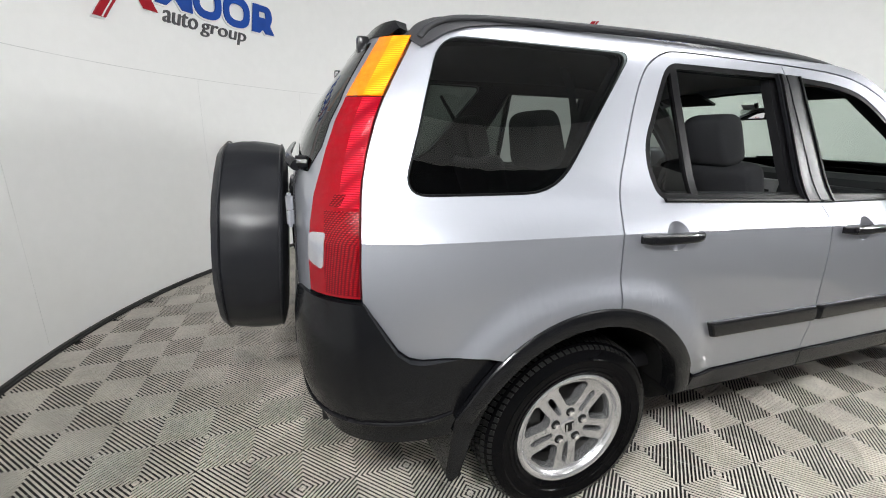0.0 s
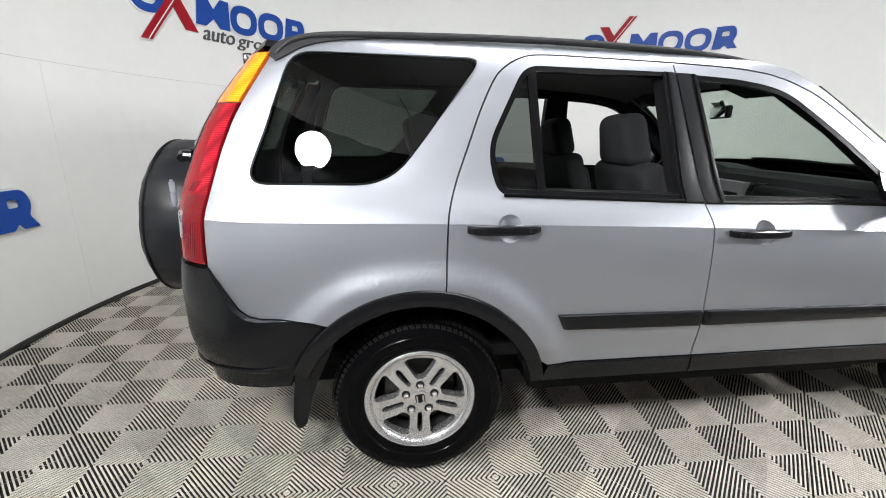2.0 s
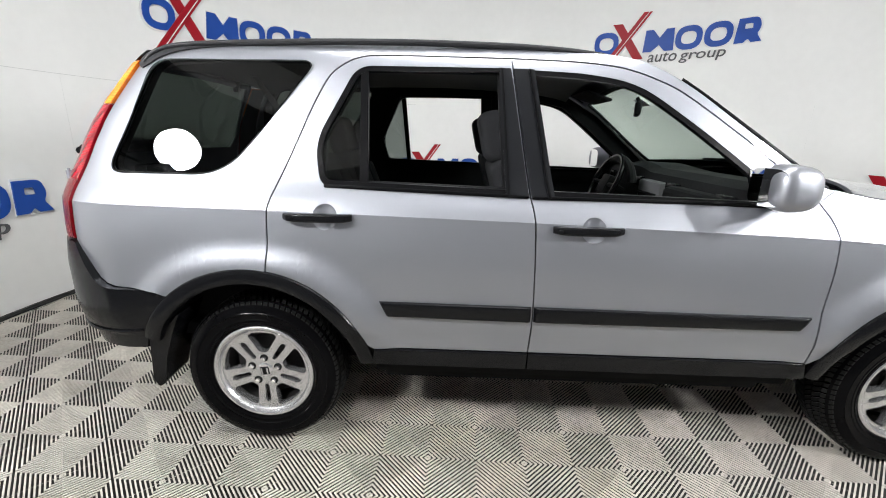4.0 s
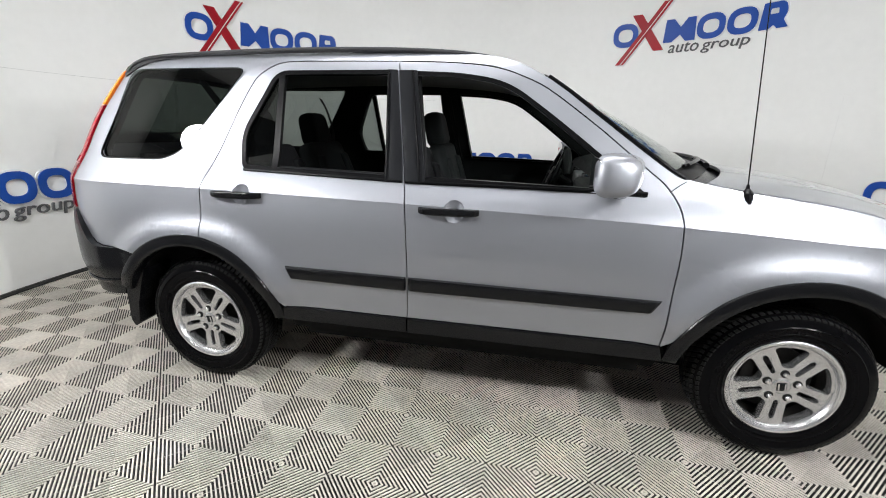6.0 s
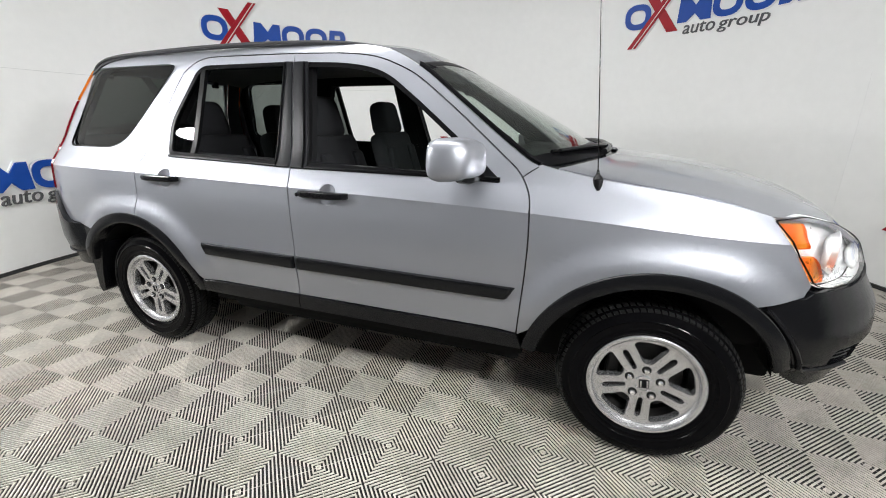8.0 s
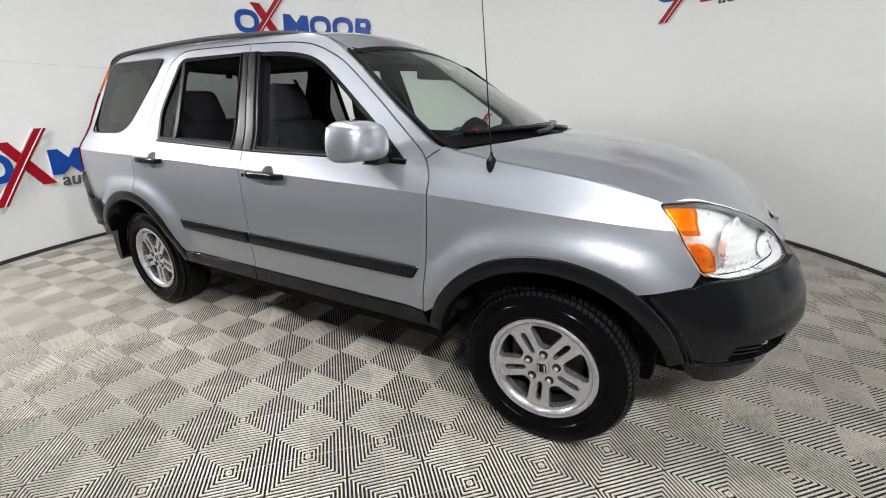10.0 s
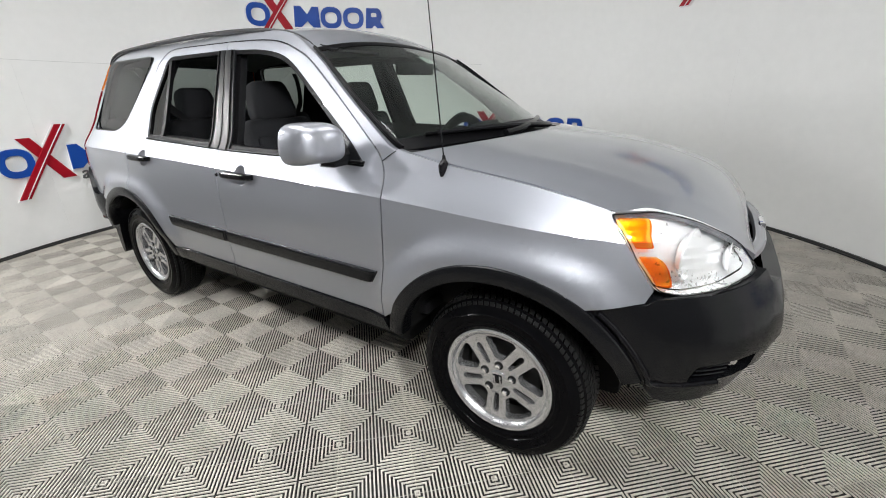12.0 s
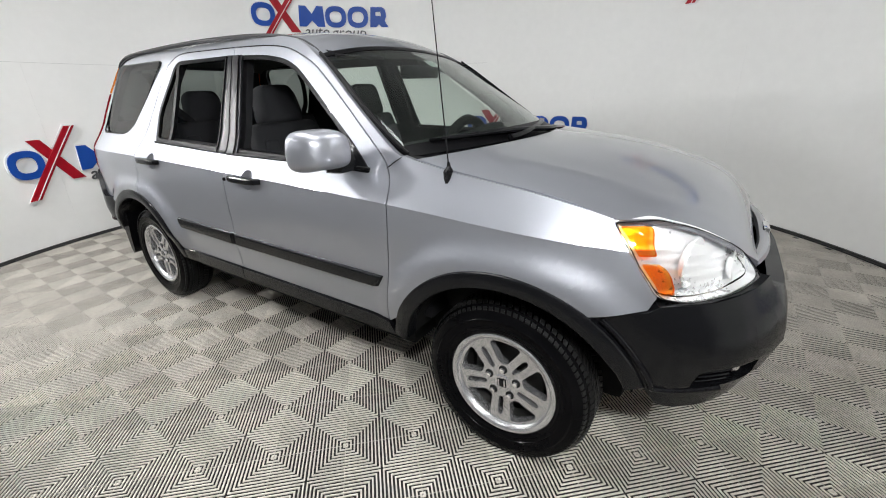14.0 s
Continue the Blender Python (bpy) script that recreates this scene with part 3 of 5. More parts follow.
# door mirrors
def mirror_shape(grow=0.0):
    rows = []
    for k in range(25):
        t = math.pi * k / 24
        rx = -math.cos(t)
        ring = []
        for q in np.linspace(0, 2 * math.pi, 61):
            cs, sn = math.cos(q), math.sin(q)
            sx = math.copysign(abs(cs) ** 0.48, cs)
            sz = math.copysign(abs(sn) ** 0.48, sn)
            d = math.sin(t) ** 0.50
            depth = 0.055 * rx if rx < 0 else 0.105 * rx
            ring.append((1.852 + depth - 0.05 * sx * d * (1 if sx < 0 else 0.3), -0.896 - sx * 0.10 * d * (1 - 0.12 * max(sz, 0)), 1.150 + sz * 0.077 * d))
        rows.append(ring)
    b = grid_sheet(rows)
    bmesh.ops.remove_doubles(b, verts=b.verts, dist=1e-4)
    return b


for k, parent in enumerate(front_doors):
    b = mirror_shape()
    if k:
        b = mirrored(b)
    part("mirror_housing", b, M_PAINT, parent, "silver door mirror shell")
    b = bmesh.new()
    s = -1 if k == 0 else 1
    rows = [[(1.790 + 0.02 * abs(cs), s * (0.896 + cs * 0.084), 1.150 + sn * 0.062) for cs, sn in [(math.copysign(abs(math.cos(q)) ** 0.5, math.cos(q)) * f, math.copysign(abs(math.sin(q)) ** 0.5, math.sin(q)) * f) for q in np.linspace(0, 2 * math.pi, 29)]] for f in (0.02, 0.5, 1.0)]
    b.free()
    part("mirror_glass", thicken(grid_sheet(rows), 0.004), M_MIRROR, parent)
    b = bmesh.new()
    tube(b, [(1.885, s * 0.868, 1.10), (1.91, s * 0.83, 1.096), (1.925, s * 0.775, 1.105)], [0.032, 0.036, 0.040], 12, 1.2)
    part("mirror_arm", b, M_CLAD, parent)

# front wings
fender_out = shifted(GAP_TOP[36:], 0.003) + [(2.136, 0.474)] + arc(2.62, 0.476, 161, 54)[1:] + [(3.05, 0.733), (3.066, 0.77), (3.002, 0.874), (2.960, 0.93), (2.921, 0.989)] + smooth_line([(2.90, 0.997), (2.80, 1.022), (2.669, 1.049), (2.5, 1.073), (2.375, 1.090), (2.25, 1.112), (2.17, 1.130)], 4) + [(2.150, 1.127)]
bm = side_shell([fender_out], 0.02)
pair("front_wing", bm, M_PAINT, (car, car))
# joint between wing and windscreen pillar
bm = bmesh.new()
tube(bm, [side(2.105, 1.085, 0.0012), side(2.135, 1.108, 0.0012), side(2.160, 1.124, 0.0012)], 0.0018, 6)
pair("pillar_joint", bm, M_TRIM, (car, car))
# arch trims
for cx, a0, a1 in ((0.0, 11, 158), (2.62, 17, 169)):
    lip = ((0.479, -0.012), (0.4785, 0.003), (0.475, 0.0075), (0.469, 0.0095), (0.450, 0.011), (0.432, 0.0115), (0.424, 0.009), (0.420, 0.003), (0.4185, -0.012), (0.419, -0.055))
    bm = grid_sheet([[side(cx + r * math.cos(radians(q)), 0.322 + r * math.sin(radians(q)), d) for r, d in lip] for q in np.linspace(a0, a1, 64)])
    pair("arch_trim", bm, M_CLAD, (car, car), "black plastic arch trim")
    # dark inner arch
    rows = [[(cx + r * math.cos(radians(a)), max(y, 0.03 - half_width(cx + 0.43 * math.cos(radians(a)), max(0.36, 0.322 + 0.43 * math.sin(radians(a))))), 0.322 + r * math.sin(radians(a))) for a in range(10, 171, 5)] for r, y in ((0.425, -0.82), (0.43, -0.79), (0.43, -0.50), (0.30, -0.495), (0.05, -0.49))]
    pair("arch_liner", grid_sheet(rows), M_DARK, (car, car))


# ---- bumpers ----
def whole(right):
    """Mirrors the right-hand half of an outline, given from the lower middle round to the upper middle."""
    return [(-s, z) for s, z in right] + [(s, z) for s, z in right[::-1]]


def around(points, end):
    return [(s_at(x, z, end), z) for x, z in points]


REAR_BULGE = ([0.40, 0.505, 0.512, 0.60, 0.78, 0.88], [-0.006, 0.006, 0.022, 0.026, 0.02, 0.004])
NOSE_BULGE = ([0.34, 0.45, 0.465, 0.56, 0.68, 0.78], [0.0, 0.002, 0.014, 0.02, 0.012, 0.004])


def bulged(place, table, ease):
    def inner(s, z, d=0.0):
        keep = max(0.0, min(1.0, (ease - abs(s)) / 0.12))
        return place(s, z, d + 0.006 + interp(z, *table) * keep)
    return inner


right = [(0.0, 0.42)] + around([(-0.70, 0.425), (-0.55, 0.43), (-0.455, 0.44)] + arc(0, 0.472, 165, 131, 8) + [(-0.36, 0.692), (-0.54, 0.699), (-0.575, 0.708), (-0.605, 0.732), (-0.685, 0.868)], -1) + [(0.66, 0.872), (0.60, 0.868), (0.57, 0.80), (0.55, 0.66), (0.50, 0.62), (0.0, 0.62)]
right = [(max(s, 0.001), z) for s, z in right]
bm = shell([whole(right)], bulged(rear, REAR_BULGE, s_at(-0.42, 0.6, -1)), 0.04, 0.035)
rear_bumper = part("rear_bumper", bm, M_CLAD, car, "black textured plastic rear bumper")
bm = bmesh.new()
box(bm, -0.84, -0.76, -0.52, 0.52, 0.585, 0.622, 0.012)
part("step_pad", bm, M_CLAD, rear_bumper)
bm = bmesh.new()
end = s_at(-0.45, 0.52, -1)
tube(bm, [bulged(rear, REAR_BULGE, s_at(-0.42, 0.6, -1))(s, 0.512 + 0.012 * max(0, (abs(s) - end + 0.12) / 0.12), 0.0) for s in np.linspace(-end, end, 70)], 0.006, 8)
part("bumper_fold", bm, M_GLOSSBLACK, rear_bumper, "raised edge of the bumper")

right = [(0.001, 0.36)] + around([(3.22, 0.362), (3.14, 0.368), (3.105, 0.385)] + arc(2.62, 0.472, 15, 56, 8) + [(2.96, 0.722), (3.05, 0.730), (3.072, 0.750)], 1) + around([(3.20, 0.754), (3.305, 0.770)], 1) + [(0.43, 0.785), (0.40, 0.74), (0.30, 0.715), (0.001, 0.71)]
slot = lambda sg: [(sg * s, z) for s, z in fillet([(0.50, 0.475), (0.72, 0.465), (0.715, 0.535), (0.52, 0.55)], 0.02, 4)]
mouth = fillet([(-0.36, 0.43), (0.36, 0.43), (0.40, 0.52), (-0.40, 0.52)], 0.03, 4)
front_plain = bulged(nose, NOSE_BULGE, s_at(2.98, 0.55, 1))


def front_place(s, z, d=0.0):
    """The front bumper's surface, squarer at the corners than the body above it."""
    corner = interp(abs(s), [0.12, 0.38, 0.60, 0.85], [-0.006, 0.032, 0.026, 0.0]) * interp(z, [0.36, 0.45, 0.66, 0.75], [0.8, 1.0, 0.9, 0.0])
    return front_plain(s, z, d + corner)


bm = shell([whole(right), slot(1), slot(-1), mouth], front_place, 0.05, 0.035)
front_bumper = part("front_bumper", bm, M_CLAD, car, "black plastic front bumper with fog lamp slots")
for sg in (1, -1):
    bm = shell([slot(sg)], front_place, 0.01, 0.05, -0.05)
    part("fog_recess", bm, M_DARK, front_bumper)
    bm = bmesh.new()
    c = front_place(sg * 0.555, 0.512, -0.026)
    n = (front_place(sg * 0.555, 0.512, 0) - c).normalized()
    lathe(bm, [(0.001, 0.006), (0.016, 0.005), (0.025, 0.0), (0.027, -0.02)], 20, "Z")
    bmesh.ops.transform(bm, matrix=Matrix.Translation(c) @ n.to_track_quat("Z", "Y").to_matrix().to_4x4(), verts=bm.verts)
    part("fog_lamp", bm, M_CHROME, front_bumper, "round clear fog lamp")
    bm = bmesh.new()
    for q in range(3):
        tube(bm, [front_place(sg * s, 0.487 + 0.018 * q, -0.012) for s in np.linspace(0.60, 0.70, 8)], 0.004, 6)
    part("fog_grille", bm, M_CLAD, front_bumper)
bm = shell([mouth], front_place, 0.01, 0.06, -0.05)
part("air_intake", bm, M_DARK, front_bumper)
for sg in (-1, 1):
    bm = bmesh.new()
    ridge = around(arc(2.62, 0.487, 50, 20, 14), 1) + [(s_at(3.085, 0.462, 1), 0.462)]
    end = ridge[-1][0]
    ridge = smooth_line(ridge + [(end - 0.05, 0.452), (end - 0.12, 0.452), (end - 0.20, 0.462)], 3)
    tube(bm, [front_place(sg * s, z, 0.004) for s, z in ridge], 0.009, 10)
    part("bumper_fold", bm, M_GLOSSBLACK, front_bumper, "raised edge of the bumper")

# ---- lamps ----
def lamp_strip(z0, z1, inner, edge_shift=0.0, n=8):
    zs = np.linspace(z0, z1, n)
    ex, ez = [p[0] for p in LAMP_EDGE], [p[1] for p in LAMP_EDGE]
    outer = [(s_at(interp(z, ez, ex) - 0.004 - edge_shift, z, -1), z) for z in zs]
    return outer + [(s - interp(z, [0.88, 1.0, 1.2, 1.4, 1.56], inner), z) for s, z in outer[::-1]]


WIDE = [0.16, 0.165, 0.12, 0.105, 0.10]
for sg, name in ((-1, "tail_lamp"), (1, "tail_lamp")):
    strip = lambda z0, z1, w, sh=0.0: [(sg * s, z) for s, z in lamp_strip(z0, z1, w, sh)]
    bm = shell([strip(0.882, 1.386, WIDE)], rear, 0.03, 0.03, 0.006)
    lamp = part(name, bm, M_RED, car, "tall red tail lamp with an amber top")
    bm = shell([strip(1.389, 1.558, WIDE)], rear, 0.03, 0.03, 0.006)
    part("amber_lens", bm, M_AMBER, lamp, "amber indicator lens")
    bm = shell([strip(1.392, 1.555, [0.05, 0.05, 0.05, 0.052, 0.05], 0.001)], rear, 0.003, 0.03, 0.0085)
    part("amber_edge", bm, M_YELLOW, lamp, "yellow ribbed edge of the indicator")
    bm = shell([strip(0.90, 1.55, WIDE)], rear, 0.004, 0.06, -0.036)
    part("lamp_back", bm, M_CABIN, lamp)
    # clear reversing lens
    o = s_at(-0.69, 1.0, -1)
    bm = shell([[(sg * s, z) for s, z in fillet([(o - 0.100, 0.948), (o - 0.163, 0.966), (o - 0.163, 1.040), (o - 0.100, 1.046)], 0.015, 3)]], rear, 0.02, 0.03, 0.009)
    part("reversing_lens", bm, M_CLEARLENS, lamp, "clear reversing lens")
    # ribbed outer edge above, reflex field and marker below
    bm = shell([strip(1.105, 1.384, [0.06, 0.06, 0.05, 0.05, 0.05], 0.001)], rear, 0.003, 0.03, 0.0085)
    part("ribbed_edge", bm, M_REDPALE, lamp, "paler ribbed red edge of the lens")
    bm = shell([strip(0.890, 1.098, [0.095, 0.095, 0.095, 0.09, 0.09], 0.001)], rear, 0.003, 0.03, 0.0085)
    low_edge = s_at(-0.678, 1.12, -1)
    part("reflex_field", bm, M_REDDEEP, lamp, "deep red reflector field")
    bm = shell([[(sg * q, z) for q, z in fillet([(low_edge - 0.045, 1.108), (low_edge - 0.075, 1.108), (low_edge - 0.075, 1.138), (low_edge - 0.045, 1.138)], 0.004, 2)]], rear, 0.003, 0.03, 0.0105)
    part("marker_square", bm, M_REDDEEP, lamp)

HEAD = [(2.926, 0.978), (3.006, 0.872), (3.072, 0.772)]
head_s = around(HEAD, 1)
tip = (s_at(3.315, 0.79, 1), 0.792)
top = [(s_at(3.03, 0.987, 1), 0.987), (s_at(3.13, 0.961, 1), 0.961), (s_at(3.24, 0.898, 1), 0.898)]
bottom = [(s_at(3.14, 0.755, 1), 0.757), (s_at(3.24, 0.763, 1), 0.766)]
HEAD_LOOP = fillet([head_s[0], head_s[1], head_s[2]] + bottom + [tip] + top[::-1], [0.012, 0.0, 0.03, 0.02, 0.02, 0.03, 0.05, 0.04, 0.03], 4)
for sg in (-1, 1):
    loop = [(sg * s, z) for s, z in HEAD_LOOP]
    bm = shell([loop], nose, 0.012, 0.03, 0.004)
    lens = part("headlamp", bm, M_LENS, car, "large clear headlamp with an amber indicator")
    bm = shell([loop], nose, 0.02, 0.0075, -0.040)
    for v in bm.verts:
        q = v.co
        fold = (q.z * 34 + 3.0 * abs(q.y)) % 1.0
        v.co = q + Vector((0.007 * (fold if fold < 0.7 else (1 - fold) * 7 / 3), 0, 0))
    part("reflector", bm, M_REFLECT, lens, "faceted bright reflector")
    a, b, c = head_s
    for lo, hi in ((0.77, 0.868), (0.884, 0.97)):
        eo = lambda z: interp(z, [c[1], b[1], a[1]], [c[0], b[0], a[0]])
        wd = (lambda z: interp(z, [0.77, 0.84, 0.868], [0.05, 0.075, 0.065])) if lo < 0.8 else (lambda z: interp(z, [0.884, 0.92, 0.97], [0.06, 0.07, 0.105]))
        zs = np.linspace(lo + 0.006, hi - 0.004, 6)
        loop2 = [(sg * (eo(z) - 0.010), z) for z in zs] + [(sg * (eo(z) - wd(z)), z) for z in zs[::-1]]
        bm = shell([fillet(loop2, 0.010, 3)], nose, 0.012, 0.02, -0.010)
        part("indicator_lens", bm, M_AMBERGLASS, lens, "amber indicator lens")
    # projector bowl
    bm = bmesh.new()
    sc, zc = head_s[1][0] - 0.155, 0.868
    c0 = nose(sg * sc, zc, -0.03)
    lathe(bm, [(0.001, -0.002), (0.014, -0.002), (0.016, -0.010), (0.04, -0.008), (0.060, 0.002), (0.071, 0.016), (0.075, 0.020), (0.078, 0.016)], 28, "Z")
    bmesh.ops.transform(bm, matrix=Matrix.Translation(c0) @ Vector((0.97, sg * 0.25, 0.0)).to_track_quat("Z", "Y").to_matrix().to_4x4(), verts=bm.verts)
    part("lamp_bowl", bm, M_REFLECT, lens, "round bright bowl")
    bm = bmesh.new()
    c0 = nose(sg * (sc - 0.15), 0.838, -0.03)
    lathe(bm, [(0.001, -0.006), (0.02, -0.004), (0.036, 0.004), (0.046, 0.016), (0.049, 0.013)], 24, "Z")
    bmesh.ops.transform(bm, matrix=Matrix.Translation(c0) @ Vector((0.95, sg * 0.1, 0.1)).to_track_quat("Z", "Y").to_matrix().to_4x4(), verts=bm.verts)
    part("lamp_bowl", bm, M_REFLECT, lens, "round bright bowl")
    bm = shell([[(sg * s, z) for s, z in HEAD_LOOP], [(sg * s, z) for s, z in shifted(HEAD_LOOP, 0.0025)]], nose, 0.006, 0.04, 0.0050)
    part("lamp_rim", bm, M_TRIM, lens)
    bm = shell([[(sg * s, z) for s, z in shifted(HEAD_LOOP, 0.0026)], [(sg * s, z) for s, z in shifted(HEAD_LOOP, 0.006)]], nose, 0.026, 0.04, -0.0095)
    part("lamp_skirt", bm, M_REFLECT, lens)

# ---- bonnet, roof, glass ----
HOOD_EDGE = [(2.232, 1.119), (2.29, 1.108), (2.375, 1.094), (2.5, 1.077), (2.669, 1.053), (2.80, 1.026), (2.915, 0.990), (3.03, 0.983), (3.13, 0.956), (3.24, 0.892), (3.305, 0.834)]
HOOD_MID = [(2.455, 1.150), (2.60, 1.136), (2.78, 1.112), (2.92, 1.086), (3.02, 1.060), (3.11, 1.029), (3.19, 0.990), (3.25, 0.942), (3.285, 0.885), (3.30, 0.828)]


def along(line, u):
    """The point a share u of the way along a line."""
    run = [0.0]
    for a, b in zip(line, line[1:]):
        run.append(run[-1] + math.dist(a, b))
    return interp(u * run[-1], run, [p[0] for p in line]), interp(u * run[-1], run, [p[1] for p in line])


edge_line, mid_line = smooth_line(HOOD_EDGE, 5), smooth_line(HOOD_MID, 5)
rows = []
for k in range(49):
    v = -1 + 2 * k / 48
    w = abs(v) ** 2.4
    row = []
    for i in range(37):
        u = i / 36
        xe, ze = along(edge_line, u)
        xm, zm = along(mid_line, u)
        y_edge = half_width(xe, ze) - 0.004
        if xe < 2.30:
            y_edge = min(y_edge, 0.75)
        crease = 0.004 * math.exp(-((abs(v) - 0.76) / 0.05) ** 2) * math.sin(math.pi * u)
        row.append((xm + (xe - xm) * w, v * y_edge, zm + (ze - zm) * w + crease))
    rows.append(row)
part("bonnet", thicken(grid_sheet(rows), 0.012), M_PAINT, car)

# windscreen
EDGE = [(2.165, 1.122), (2.107, 1.157), (1.96, 1.263), (1.88, 1.324), (1.80, 1.385), (1.70, 1.461), (1.62, 1.515)]


def screen_point(u, v, d=0.0):
    """u: -1 to 1 across; v: 0 at the foot to 1 at the roof."""
    t = v * (len(EDGE) - 1)
    i = np.arange(len(EDGE))
    x, z = interp(t, i, [p[0] for p in EDGE]), interp(t, i, [p[1] for p in EDGE])
    y = min(half_width(x, z), 0.728) - 0.012
    z -= 0.003 + 0.03 * max(0.0, 0.76 - y)
    bow, rise = 0.25 * (1 - v) ** 1.0 - 0.015 * v, 0.026 + 0.034 * v
    c = 1 - abs(u) ** 2.2
    return Vector((x + bow * c + 0.45 * d, u * y, z + rise * c + 0.89 * d))


rows = [[screen_point(u, v) for u in np.linspace(-1, 1, 25)] for v in np.linspace(0, 1, 19)]
screen = part("windscreen", thicken(grid_sheet(rows), 0.005), M_GLASS, car, "clear windscreen with a black edge")
for lo, hi, u0, u1 in ((0.0, 0.16, -1, 1), (0.95, 1.0, -1, 1), (0, 1, -1, -0.965), (0, 1, 0.965, 1)):
    rows = [[screen_point(u, v, 0.002) for u in np.linspace(u0, u1, 25 if u1 - u0 > 1 else 3)] for v in np.linspace(lo, hi, 4 if hi - lo < 0.5 else 19)]
    part("screen_seal", thicken(grid_sheet(rows), 0.004), M_TRIM, screen)
for u in (-0.99, 0.99):
    bm = bmesh.new()
    tube(bm, [screen_point(u, v, 0.006) for v in np.linspace(0.03, 1.0, 22)], 0.008, 8)
    part("screen_moulding", bm, M_TRIM, screen)
rows = [[screen_point(u, v, -0.009) for u in np.linspace(0.03, 0.17, 5)] for v in np.linspace(0.76, 0.83, 3)]
part("paper_tag", thicken(grid_sheet(rows), 0.001), M_SIGNWHITE, screen, "small pale paper tag behind the glass")
# cowl between screen and bonnet
rows = []
for k in range(25):
    u = -1 + k / 12
    a = screen_point(u, 0.0)
    e = Vector((2.235 + 0.225 * (1 - abs(u) ** 2.2), u * 0.735, 1.110 + 0.024 * (1 - abs(u) ** 2.4)))
    rows.append([a + Vector((-0.01, 0, 0.0)), a.lerp(e, 0.5) + Vector((0, 0, -0.012)), e + Vector((0.02, 0, -0.012)), e + Vector((0.06, 0, -0.05))])
part("cowl", thicken(grid_sheet(rows), 0.006), M_CLAD, car)

# roof
rows = []
TOP = [(p[0], p[1]) for p in RAIL_LINE if p[0] < 1.72]
for i in range(29):
    x = -0.455 + (1.625 + 0.455) * i / 28
    z = interp(x, [p[0] for p in TOP], [p[1] for p in TOP]) - 0.004
    y = half_width(max(x, -0.30), z) - 0.02
    z -= 0.009
    row = []
    for v in np.linspace(-1, 1, 25):
        c = 1 - abs(v) ** 2.4
        lean = -0.02 * c * max(0.0, (x - 0.9) / 0.725) ** 2 - 0.03 * c * max(0.0, (-0.1 - x) / 0.42) ** 2
        row.append((x + lean, v * y, z + (0.040 + 0.030 * max(0, min(1, (x - 1.0) / 0.625)) ** 1.4) * c))
    rows.append(row)
roof = part("roof", thicken(grid_sheet(rows), 0.012), M_PAINT, car)
rows2 = [[(p[0], p[1] * 0.97, p[2] - 0.045) for p in row] for row in rows[:-2]]
part("headliner", thicken(grid_sheet(rows2), 0.015), M_LINER, roof, "dark grey headliner")
rows3 = [[(p[0], p[1], p[2] + 0.003) for p in row[5:20]] for row in rows if 0.70 < row[12][0] < 1.2]
bm = thicken(grid_sheet(rows3), 0.003)
part("sunroof", bm, M_TINT, roof, "dark glass sunroof panel")
bm = bmesh.new()
path = smooth_line([(-0.478, -0.553, 1.560), (-0.454, -0.545, 1.588), (-0.415, -0.536, 1.610), (-0.35, -0.530, 1.626), (-0.2, -0.526, 1.637), (0.1, -0.524, 1.646), (0.4, -0.524, 1.650), (0.66, -0.524, 1.649), (1.0, -0.524, 1.640), (1.25, -0.526, 1.622), (1.42, -0.530, 1.594), (1.53, -0.542, 1.554), (1.59, -0.554, 1.522)], 5)
n = len(path)
wide = [interp(p[0], [-0.52, -0.49, -0.44, -0.3, 0.2, 1.2, 1.45, 1.59], [0.008, 0.009, 0.011, 0.012, 0.013, 0.013, 0.012, 0.008]) for p in path]
tube(bm, [(p[0], p[1] - 0.008, p[2] - 0.009) for p in path], [w * 1.4 for w in wide], 14, 0.66)
pair("roof_rail", bm, M_RAIL, (car, car), "black roof rail strip")
upper = smooth_line([(-0.512, 1.560), (-0.484, 1.598), (-0.440, 1.621), (-0.380, 1.636), (-0.250, 1.645), (-0.050, 1.650)], 3)
bm = side_shell([upper + [(-0.05, 1.634), (-0.25, 1.616), (-0.34, 1.600), (-0.40, 1.579), (-0.45, 1.549), (-0.478, 1.534)]], 0.016, 0.02, 0.008)
pair("rail_foot", bm, M_RAIL, (car, car), "broad black rear end of the roof strip")

# ---- tailgate ----
edge = [(s_at(interp(z, [p[1] for p in LAMP_EDGE], [p[0] for p in LAMP_EDGE]), z, -1) - interp(z, [0.88, 1.0, 1.2, 1.4, 1.56], WIDE) - 0.006, z) for z in np.linspace(0.89, 1.555, 12)]
gate = [(0.001, 0.63), (0.50, 0.63), (0.56, 0.70), (0.575, 0.80), (edge[0][0], 0.885)] + edge + [(edge[-1][0] - 0.02, 1.572), (0.001, 1.578)]
pane = [(0.001, 1.18), (edge[5][0] - 0.06, 1.185), (edge[6][0] - 0.02, 1.25), (edge[8][0] - 0.02, 1.38), (edge[-1][0] - 0.03, 1.545), (0.001, 1.555)]
bm = shell([whole(gate), whole(pane)], rear, 0.02, 0.04)
tailgate = part("tailgate", bm, M_PAINT, car, "silver tailgate that carries the spare wheel")
bm = shell([whole(pane)], rear, 0.005, 0.05, 0.004)
part("rear_window", bm, M_TINT, tailgate, "dark tinted rear window")
